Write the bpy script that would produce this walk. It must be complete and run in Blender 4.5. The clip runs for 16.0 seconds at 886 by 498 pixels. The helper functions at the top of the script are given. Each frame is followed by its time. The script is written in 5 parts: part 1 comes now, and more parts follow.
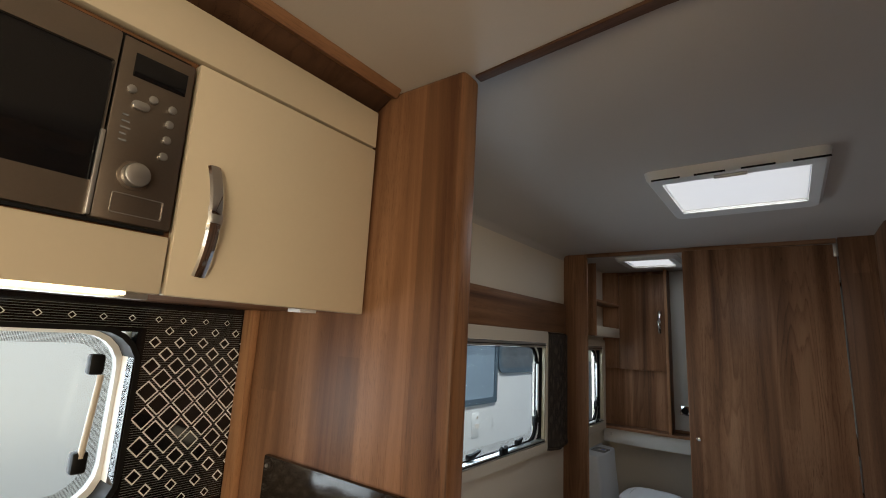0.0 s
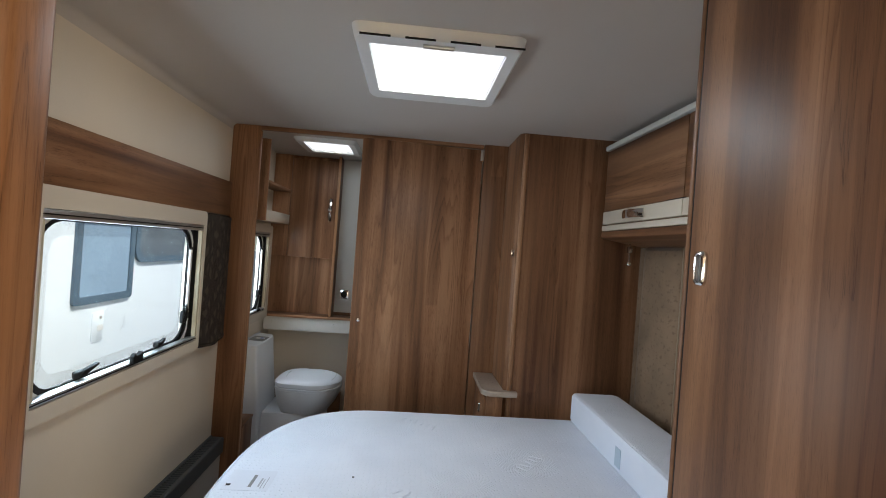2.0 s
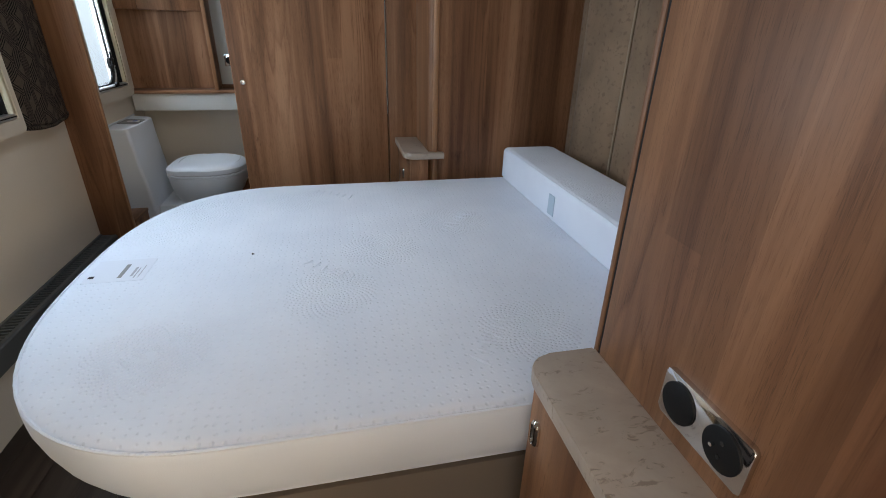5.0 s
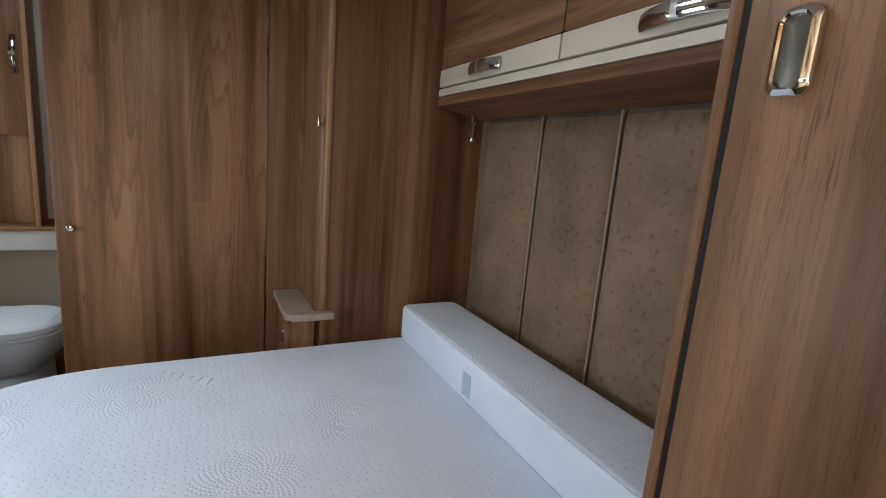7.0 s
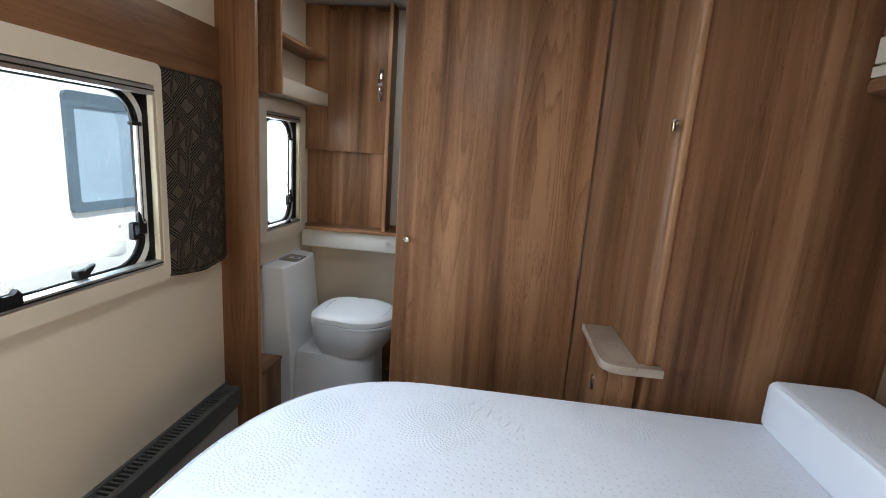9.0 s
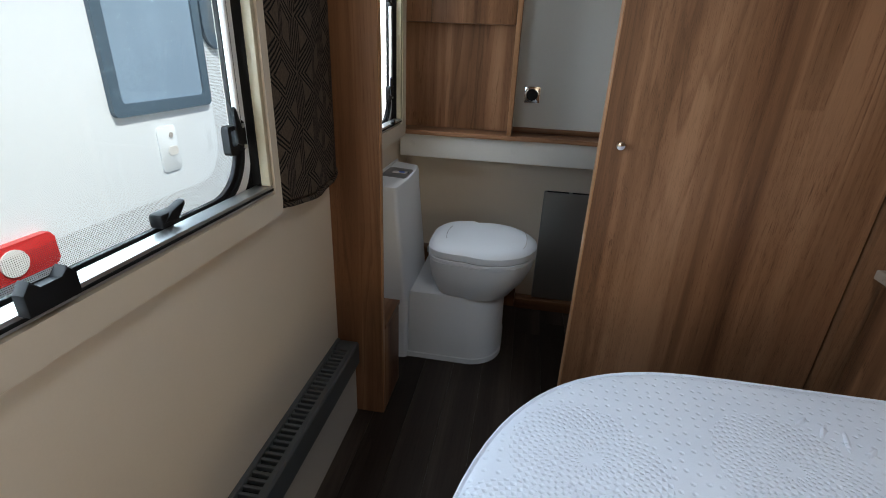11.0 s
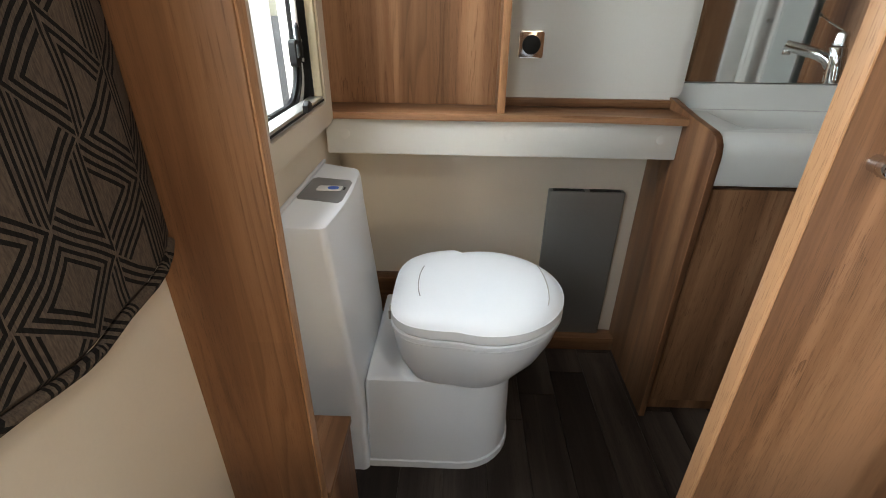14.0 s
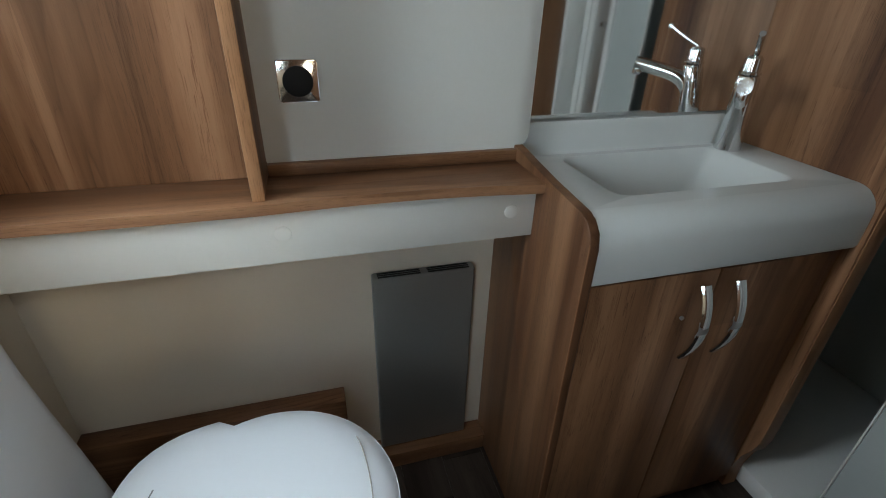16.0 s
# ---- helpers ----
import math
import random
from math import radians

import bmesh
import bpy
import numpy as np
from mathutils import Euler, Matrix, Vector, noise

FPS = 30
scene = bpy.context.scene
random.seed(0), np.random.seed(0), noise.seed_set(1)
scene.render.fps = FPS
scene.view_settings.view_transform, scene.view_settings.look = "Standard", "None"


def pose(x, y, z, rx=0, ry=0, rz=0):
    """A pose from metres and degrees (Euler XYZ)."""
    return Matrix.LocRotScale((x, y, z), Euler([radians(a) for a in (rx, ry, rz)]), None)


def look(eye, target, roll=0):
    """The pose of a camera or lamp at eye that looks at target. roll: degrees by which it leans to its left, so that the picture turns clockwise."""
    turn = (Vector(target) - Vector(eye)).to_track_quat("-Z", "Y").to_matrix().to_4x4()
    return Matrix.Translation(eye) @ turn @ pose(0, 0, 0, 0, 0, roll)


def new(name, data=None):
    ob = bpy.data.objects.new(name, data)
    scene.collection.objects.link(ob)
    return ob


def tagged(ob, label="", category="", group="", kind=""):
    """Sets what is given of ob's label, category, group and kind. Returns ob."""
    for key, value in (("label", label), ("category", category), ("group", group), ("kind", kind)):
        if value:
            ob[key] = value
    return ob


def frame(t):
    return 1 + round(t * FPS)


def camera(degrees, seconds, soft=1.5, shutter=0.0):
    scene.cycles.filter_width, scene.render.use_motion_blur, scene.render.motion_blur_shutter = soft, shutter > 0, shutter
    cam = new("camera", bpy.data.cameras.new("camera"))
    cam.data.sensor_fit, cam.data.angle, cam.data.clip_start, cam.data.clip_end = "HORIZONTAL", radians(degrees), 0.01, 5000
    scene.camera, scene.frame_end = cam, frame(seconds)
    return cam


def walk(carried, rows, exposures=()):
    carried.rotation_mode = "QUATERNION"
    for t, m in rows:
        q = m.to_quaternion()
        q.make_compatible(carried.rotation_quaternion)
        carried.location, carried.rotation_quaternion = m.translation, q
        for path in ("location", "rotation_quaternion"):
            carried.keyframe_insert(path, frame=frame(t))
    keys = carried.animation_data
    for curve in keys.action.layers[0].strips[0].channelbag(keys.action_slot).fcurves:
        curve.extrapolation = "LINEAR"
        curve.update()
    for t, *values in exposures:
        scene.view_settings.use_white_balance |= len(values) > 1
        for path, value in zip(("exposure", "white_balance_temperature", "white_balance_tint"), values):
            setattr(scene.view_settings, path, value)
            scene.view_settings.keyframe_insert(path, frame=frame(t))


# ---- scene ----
cam = camera(87.3, 16.0, soft=1.0)
PATH = [
    (0, (0.196, -0.058, 1.416), (-0.979, 1.516, 1.792), 3.0),
    (0.5, (0.189, 0.039, 1.419), (-0.72, 1.787, 1.765), 4.1),
    (1, (0.168, 0.119, 1.416), (-0.392, 2.023, 1.66), 4.8),
    (1.5, (0.122, 0.195, 1.408), (-0.028, 2.183, 1.568), 3.5),
    (2, (0.052, 0.235, 1.387), (0.183, 2.23, 1.389), 4.2),
    (2.5, (0.036, 0.296, 1.328), (0.273, 2.257, 1.015), 2.8),
    (3, (0.043, 0.318, 1.269), (0.387, 2.195, 0.67), 2.0),
    (5.5, (0.2, 0.613, 1.199), (0.638, 2.365, 0.34), 0.6),
    (6, (0.211, 0.716, 1.233), (0.832, 2.465, 0.487), 2.3),
    (6.5, (0.195, 0.799, 1.251), (0.97, 2.543, 0.65), 3.9),
    (7, (0.201, 0.834, 1.291), (1.102, 2.582, 0.928), 4.7),
    (7.5, (0.214, 0.876, 1.306), (1.15, 2.628, 1.072), 4.8),
    (8, (0.231, 0.974, 1.333), (1.005, 2.807, 1.136), 5.1),
    (8.5, (0.211, 1.085, 1.323), (0.515, 3.049, 1.092), 4.9),
    (9, (0.099, 1.161, 1.28), (-0.119, 3.109, 0.882), 3.9),
    (9.5, (-0.079, 1.258, 1.248), (-0.572, 3.119, 0.706), 4.0),
    (12, (-0.553, 1.812, 1.131), (-0.559, 3.603, 0.241), 2.5),
    (12.5, (-0.599, 1.89, 1.121), (-0.492, 3.652, 0.181), 3.0),
    (13, (-0.625, 2.077, 1.103), (-0.628, 3.81, 0.106), 1.9),
    (13.5, (-0.6, 2.249, 1.109), (-0.71, 3.992, 0.135), 1.2),
    (14, (-0.601, 2.348, 1.104), (-0.656, 4.111, 0.162), 0.7),
    (14.5, (-0.608, 2.475, 1.11), (-0.544, 4.229, 0.15), 0.1),
    (15, (-0.576, 2.599, 1.126), (-0.345, 4.34, 0.168), -0.1),
    (15.5, (-0.494, 2.761, 1.148), (-0.189, 4.516, 0.239), -0.7),
    (16, (-0.412, 2.859, 1.138), (0.085, 4.534, 0.165), 1.6),
]
EXPOSURES = [(0, -1.03, 6500, 10), (0.5, -0.86, 6700, 10), (1, -0.44, 7000, 10), (1.5, -0.13, 6800, 10), (2, -0.01, 6400, 10), (2.5, -0.02, 6000, 10), (3, 0.07, 6000, 10), (5.5, 0.01, 6300, 10), (6, -0.02, 6500, 10), (6.5, -0.04, 6300, 10), (7, -0.03, 6500, 10), (7.5, 0.07, 7000, 10), (8, 0.32, 7100, 10), (8.5, 0.39, 6800, 10), (9, 0.48, 6500, 10), (9.5, 0.24, 6400, 10), (12, -0.18, 6400, 10), (12.5, 0.06, 6900, 10), (13, 0.58, 6800, 10), (13.5, 0.96, 7500, 10), (14, 1.05, 7100, 10), (15, 0.86, 6200, 10), (15.5, 0.61, 6300, 6), (16, 0.62, 6400, 5)]
walk(cam, [(t, look(eye, target, roll)) for t, eye, target, roll in PATH], EXPOSURES)

# ---- world and light ----
world = bpy.data.worlds.new("sky")
scene.world = world
world.use_nodes = True
wn = world.node_tree.nodes
sky = wn.new("ShaderNodeTexSky")
sky.sky_type, sky.sun_disc = "NISHITA", False
sky.sun_elevation, sky.sun_rotation = radians(57), radians(106)
world.node_tree.links.new(sky.outputs[0], wn["Background"].inputs[0])
wn["Background"].inputs[1].default_value = 0.15


def lamp(name, kind, m, power, colour=(1, 1, 1), size=(1, 1)):
    data = bpy.data.lights.new(name, kind)
    data.energy, data.color = power, colour
    if kind == "AREA":
        data.shape, data.size, data.size_y = "RECTANGLE", size[0], size[1]
    if kind == "SUN":
        data.angle = radians(0.5)
    ob = new(name, data)
    ob.matrix_world = m
    return ob


lamp("sun", "SUN", look((3.5, -1.0, 5.7), (0, 0, 0)), 5.0, (1, 0.93, 0.82))
lamp("rooflight_daylight", "AREA", pose(0.085, 1.78, 1.968), 5.2, (0.90, 0.96, 1.0), (0.38, 0.38))
lamp("washroom_rooflight_daylight", "AREA", pose(-0.51, 3.2, 1.974), 1.0, (0.86, 0.95, 1.0), (0.25, 0.25))
lamp("bedroom_window_daylight", "AREA", pose(-1.06, 2.0, 1.15, 0, -72, 0), 12, (0.74, 0.88, 1.0), (0.5, 0.86))
lamp("washroom_window_daylight", "AREA", pose(-1.10, 3.32, 1.19, 0, -64, 0), 6.8, (0.82, 0.91, 1.0), (0.46, 0.26))
lamp("front_window_daylight", "AREA", pose(0.1, -1.98, 1.30, 90, 0, 0), 11, (1.0, 0.90, 0.75), (1.7, 0.6))
# added warm fill at an assumed, unseen side opening; brightens the kitchen end panel
lamp("unseen_side_fill", "AREA", pose(1.25, -1.3, 1.25, 0, 90, 0), 85, (1.0, 0.83, 0.58), (0.55, 1.2))
lamp("kitchen_window_daylight", "AREA", pose(-1.06, 0.0, 1.21, 0, -90, 0), 8, (0.88, 0.95, 1.0), (0.33, 0.7))

# ---- materials ----


class Mat:
    """A node material with a Principled shader and short ways to wire it."""

    def __init__(self, name, colour=(0.5, 0.5, 0.5), rough=0.5, metal=0.0):
        self.m = bpy.data.materials.new(name)
        self.m.use_nodes = True
        self.t = self.m.node_tree
        self.p = self.t.nodes["Principled BSDF"]
        self.p.inputs["Base Color"].default_value = (*colour, 1)
        self.p.inputs["Roughness"].default_value = rough
        self.p.inputs["Metallic"].default_value = metal
        self.co = None

    def node(self, kind, **values):
        n = self.t.nodes.new("ShaderNode" + kind)
        for k, v in values.items():
            n.inputs[k].default_value = v
        return n

    def wire(self, a, b):
        self.t.links.new(a, b)

    def coords(self, scale=(1, 1, 1), vary=0.0):
        tc = self.node("TexCoord")
        mp = self.node("Mapping")
        mp.inputs["Scale"].default_value = scale
        self.wire(tc.outputs["Object"], mp.inputs["Vector"])
        if vary:
            info = self.node("ObjectInfo")
            mul = self.node("Math")
            mul.operation = "MULTIPLY"
            mul.inputs[1].default_value = vary
            self.wire(info.outputs["Random"], mul.inputs[0])
            comb = self.node("CombineXYZ")
            for k in range(3):
                self.wire(mul.outputs[0], comb.inputs[k])
            self.wire(comb.outputs[0], mp.inputs["Location"])
        return mp.outputs[0]

    def noise(self, co, scale, detail=4.0, rough=0.5, distort=0.0):
        n = self.node("TexNoise", Scale=scale, Detail=detail, Roughness=rough, Distortion=distort)
        self.wire(co, n.inputs["Vector"])
        return n.outputs[0]

    def math(self, op, a, b=None):
        n = self.node("Math")
        n.operation = op
        for k, v in enumerate((a, b)):
            if v is None:
                continue
            if isinstance(v, (int, float)):
                n.inputs[k].default_value = v
            else:
                self.wire(v, n.inputs[k])
        if op == "COMPARE":
            n.inputs[2].default_value = 0.5
        return n.outputs[0]

    def ramp(self, fac, stops):
        n = self.node("ValToRGB")
        e = n.color_ramp.elements
        while len(e) < len(stops):
            e.new(0.5)
        for k, (at, col) in enumerate(stops):
            e[k].position = at
            e[k].color = (*col, 1) if len(col) == 3 else col
        self.wire(fac, n.inputs[0])
        return n.outputs[0]

    def mix(self, fac, a, b, blend="MIX"):
        n = self.node("Mix")
        n.data_type, n.blend_type = "RGBA", blend
        for sock, v in ((n.inputs[0], fac), (n.inputs[6], a), (n.inputs[7], b)):
            if isinstance(v, (int, float)):
                sock.default_value = v
            elif isinstance(v, tuple):
                sock.default_value = (*v, 1)
            else:
                self.wire(v, sock)
        return n.outputs[2]

    def colour(self, out):
        self.wire(out, self.p.inputs["Base Color"])

    def rough(self, fac, lo, hi):
        n = self.node("MapRange")
        n.inputs[3].default_value, n.inputs[4].default_value = lo, hi
        self.wire(fac, n.inputs[0])
        self.wire(n.outputs[0], self.p.inputs["Roughness"])

    def bump(self, height, strength=0.2, dist=0.002):
        b = self.node("Bump", Strength=strength, Distance=dist)
        self.wire(height, b.inputs["Height"])
        self.wire(b.outputs[0], self.p.inputs["Normal"])


def wood(name, along, dark, mid, light, gloss=(0.34, 0.50)):
    """Laminate with a walnut figure whose grain runs along one axis."""
    w = Mat(name)
    def scaled(k, l):
        v = [k] * 3
        v["xyz".index(along)] = l
        return tuple(v)

    bands = w.noise(w.coords(scaled(11.0, 0.35), 40.0), 1.0, 2.0, 0.5, 0.5)
    fig = w.noise(w.coords(scaled(38.0, 1.3), 40.0), 1.0, 4.0, 0.60, 0.9)
    cloud = w.noise(w.coords(scaled(2.4, 1.2), 40.0), 1.0, 3.0, 0.5)
    pores = w.noise(w.coords(scaled(760.0, 34.0), 40.0), 1.0, 3.0, 0.6)
    both = w.math("ADD", w.math("ADD", w.math("MULTIPLY", bands, 0.58), w.math("MULTIPLY", fig, 0.20)), w.math("MULTIPLY", cloud, 0.22))
    col = w.ramp(both, [(0.37, dark), (0.49, mid), (0.61, light)])
    clusters = w.ramp(w.noise(w.coords(scaled(9.0, 0.8), 40.0), 1.0, 2.0), [(0.42, (0.0, 0.0, 0.0)), (0.62, (1, 1, 1))])
    lines = w.ramp(pores, [(0.37, (0.22, 0.18, 0.16)), (0.45, (1, 1, 1))])
    # growth rings: contour lines of a drawn-out, wavering field, broken by the pores
    field = w.noise(w.coords(scaled(8.5, 0.55), 40.0), 1.0, 3.0, 0.42, 0.32)
    step = w.math("FRACT", w.math("MULTIPLY", field, 15.0))
    rings = w.ramp(step, [(0.0, (0.58, 0.53, 0.50)), (0.16, (0.78, 0.75, 0.73)), (0.42, (1, 1, 1)), (0.90, (1.05, 1.045, 1.04)), (1.0, (0.62, 0.57, 0.54))])
    # staves: strips of board of slightly different tone, butted end to end
    sep = w.node("SeparateXYZ")
    w.wire(w.coords((1, 1, 1), 40.0), sep.inputs[0])
    g = "xyz".index(along)
    across = w.math("MULTIPLY", w.math("ADD", sep.outputs[(g + 1) % 3], sep.outputs[(g + 2) % 3]), 15.0)
    row = w.math("FLOOR", across)
    first = w.node("TexWhiteNoise")
    first.noise_dimensions = "1D"
    w.wire(row, first.inputs["W"])
    piece = w.math("FLOOR", w.math("ADD", w.math("MULTIPLY", sep.outputs[g], 0.22), w.math("MULTIPLY", first.outputs["Value"], 5.0)))
    tone = w.node("TexWhiteNoise")
    tone.noise_dimensions = "1D"
    w.wire(w.math("ADD", w.math("MULTIPLY", row, 7.31), piece), tone.inputs["W"])
    col = w.mix(1.0, col, w.ramp(tone.outputs["Value"], [(0.0, (0.84, 0.83, 0.82)), (1.0, (1.10, 1.09, 1.08))]), "MULTIPLY")
    shown = w.ramp(w.noise(w.coords(scaled(5.0, 0.9), 80.0), 1.0, 2.0), [(0.47, (0.10, 0.10, 0.10)), (0.62, (1, 1, 1))])
    broken = w.math("MULTIPLY", shown, w.math("SUBTRACT", w.math("MULTIPLY", fig, 1.9), 0.38))
    faint = w.mix(broken, (1, 1, 1), rings)
    col = w.mix(w.math("ADD", w.math("MULTIPLY", clusters, 0.30), 0.10), col, lines, "MULTIPLY")
    col = w.mix(1.0, col, faint, "MULTIPLY")
    # open pores: short dark dashes that crowd along the growth rings
    near_ring = w.ramp(step, [(0.0, (1, 1, 1)), (0.30, (0.35, 0.35, 0.35)), (0.62, (0, 0, 0))])
    dash = w.ramp(w.noise(w.coords(scaled(640.0, 20.0), 40.0), 1.0, 2.0, 0.55), [(0.40, (1, 1, 1)), (0.47, (0, 0, 0))])
    crowd = w.ramp(w.noise(w.coords(scaled(4.0, 0.55), 60.0), 1.0, 2.0), [(0.43, (0.06, 0.06, 0.06)), (0.57, (1, 1, 1))])
    open_pores = w.math("MULTIPLY", w.math("MULTIPLY", near_ring, dash), crowd)
    col = w.mix(w.math("MULTIPLY", open_pores, 0.74), col, (0.40, 0.34, 0.30), "MULTIPLY")
    w.colour(col)
    w.rough(fig, *gloss)
    w.bump(w.math("SUBTRACT", pores, open_pores), 0.14, 0.0007)
    w.p.inputs["Specular IOR Level"].default_value = 0.24
    return w.m


def plain(name, colour, rough, metal=0.0, grain=60.0, depth=0.05, spread=0.06):
    """A painted or moulded surface with faint unevenness at two scales."""
    w = Mat(name, colour, rough, metal)
    big = w.noise(w.coords(), 2.3, 4.0)
    fine = w.noise(w.coords(), grain, 3.0)
    lo = tuple(c * (1 - spread) for c in colour)
    hi = tuple(min(1, c * (1 + spread)) for c in colour)
    w.colour(w.ramp(w.math("ADD", w.math("MULTIPLY", big, 0.75), w.math("MULTIPLY", fine, 0.25)), [(0.3, lo), (0.7, hi)]))
    w.rough(big, max(0.02, rough - 0.06), min(1, rough + 0.06))
    if depth:
        w.bump(fine, depth, 0.001)
    return w.m


W_DARK, W_MID, W_LIGHT = (0.095, 0.0415, 0.0205), (0.198, 0.0975, 0.0485), (0.318, 0.169, 0.092)
wood_z = wood("walnut_upright", "z", W_DARK, W_MID, W_LIGHT)
wood_y = wood("walnut_lengthwise", "y", W_DARK, W_MID, W_LIGHT)
wood_x = wood("walnut_crosswise", "x", W_DARK, W_MID, W_LIGHT)
wood_floor = wood("dark_floor_board", "y", (0.015, 0.010, 0.008), (0.029, 0.021, 0.017), (0.058, 0.044, 0.036), (0.30, 0.44))
edge_wood = wood("light_walnut_edging", "z", (0.30, 0.15, 0.075), (0.38, 0.20, 0.10), (0.46, 0.25, 0.13))
# walnut lightened to paint the gloss highlight along the wardrobe's rounded corner
wood_highlight = wood("highlit_corner_walnut", "z", (0.19, 0.095, 0.048), (0.29, 0.155, 0.082), (0.40, 0.225, 0.125), (0.28, 0.40))
dark_wood = wood("dark_walnut_trim", "x", (0.05, 0.026, 0.016), (0.075, 0.038, 0.022), (0.10, 0.052, 0.03))
ceiling_mat = plain("ceiling_lining", (0.53, 0.485, 0.44), 0.42, 0, 150, 0.06, 0.03)
wall_mat = plain("cream_wallboard", (0.70, 0.625, 0.52), 0.5, 0, 220, 0.08, 0.04)
cream = plain("cream_plastic", (0.60, 0.53, 0.43), 0.38, 0, 180, 0.04, 0.03)
cream_gloss = plain("cream_cabinet_front", (0.62, 0.53, 0.39), 0.3, 0, 90, 0.02, 0.03)
white_panel = plain("pale_grey_panel", (0.60, 0.59, 0.55), 0.4, 0, 150, 0.03, 0.03)
white_plastic = plain("white_toilet_plastic", (0.73, 0.765, 0.81), 0.34, 0, 120, 0, 0.02)
ceramic = plain("pale_basin_moulding", (0.57, 0.585, 0.57), 0.25, 0, 80, 0, 0.02)
grey_metal = plain("grey_heater_metal", (0.27, 0.275, 0.265), 0.36, 0.55, 200, 0.03, 0.06)
alu = plain("brushed_aluminium", (0.55, 0.55, 0.54), 0.33, 0.9, 240, 0.05, 0.05)
steel = plain("brushed_steel", (0.25, 0.21, 0.175), 0.34, 0.9, 240, 0.04, 0.08)
chrome = plain("chrome", (0.72, 0.72, 0.72), 0.09, 1.0, 20, 0, 0.02)
black_plastic = plain("black_plastic", (0.006, 0.006, 0.0065), 0.55, 0, 200, 0.03, 0.2)
black_plastic.node_tree.nodes["Principled BSDF"].inputs["Specular IOR Level"].default_value = 0.22
black_gloss = plain("black_glass", (0.006, 0.006, 0.007), 0.06, 0, 50, 0, 0.1)
dark_glass = plain("dark_brown_glass", (0.022, 0.015, 0.010), 0.12, 0, 50, 0, 0.2)
vent_grey = plain("dark_grey_vent_plastic", (0.075, 0.082, 0.086), 0.45, 0, 200, 0.06, 0.12)
skirting_grey = plain("pale_skirting", (0.42, 0.40, 0.375), 0.5, 0, 150, 0.05, 0.05)
base_fabric = plain("taupe_bed_base", (0.13, 0.105, 0.085), 0.8, 0, 400, 0.2, 0.1)
shower_mat = plain("pale_shower_wall", (0.46, 0.50, 0.49), 0.3, 0, 100, 0.02, 0.04)
white_frame = plain("white_shower_profile", (0.74, 0.74, 0.72), 0.3, 0, 100, 0.02, 0.02)
grey_print = plain("grey_print", (0.20, 0.205, 0.215), 0.4, 0, 100, 0, 0.04)
blue_print = plain("blue_button", (0.02, 0.12, 0.62), 0.35, 0, 100, 0, 0.04)
line_print = plain("grey_line_print", (0.15, 0.15, 0.15), 0.4, 0, 100, 0, 0.04)
white_print = plain("white_print", (0.72, 0.72, 0.72), 0.4, 0, 100, 0, 0.02)
van_white = plain("white_vehicle_paint", (0.82, 0.885, 0.935), 0.3, 0, 40, 0.01, 0.02)
van_window = plain("tinted_blue_window", (0.27, 0.38, 0.50), 0.15, 0, 40, 0, 0.1)
van_dark_window = plain("smoked_window", (0.13, 0.16, 0.19), 0.12, 0, 9, 0, 0.35)
van_window_frame = plain("slate_window_frame", (0.09, 0.14, 0.19), 0.25, 0, 40, 0, 0.1)
red_lens = plain("red_tail_lens", (0.55, 0.03, 0.03), 0.15, 0, 40, 0, 0.05)
tarmac = plain("tarmac", (0.06, 0.06, 0.06), 0.85, 0, 90, 0.4, 0.25)
shell_mat = plain("outer_shell", (0.7, 0.7, 0.7), 0.4, 0, 40, 0, 0.02)
piping_mat = plain("pale_brown_piping", (0.30, 0.225, 0.15), 0.6, 0, 300, 0.1, 0.1)
latch_steel = plain("dull_latch_plate", (0.14, 0.125, 0.11), 0.42, 0.7, 200, 0.02, 0.05)
label_white = plain("label_cloth", (0.66, 0.70, 0.79), 0.6, 0, 300, 0.05, 0.03)
label_grey = plain("label_ink", (0.36, 0.38, 0.43), 0.6, 0, 300, 0, 0.05)
straw = plain("straw_blind_guide", (0.46, 0.40, 0.28), 0.5, 0, 200, 0.05, 0.1)
tag_blue = plain("pale_blue_tag", (0.42, 0.52, 0.62), 0.6, 0, 200, 0.05, 0.05)


def stone_top():
    w = Mat("beige_worktop", rough=0.34)
    a = w.noise(w.coords(), 7.0, 6.0, 0.65, 0.8)
    b = w.noise(w.coords((30, 60, 30)), 1.0, 5.0, 0.6, 1.5)
    base = w.ramp(a, [(0.3, (0.29, 0.235, 0.19)), (0.7, (0.40, 0.335, 0.275))])
    veins = w.ramp(b, [(0.33, (0.45, 0.40, 0.36)), (0.41, (1, 1, 1))])
    w.colour(w.mix(0.7, base, veins, "MULTIPLY"))
    w.bump(b, 0.04, 0.0005)
    return w.m


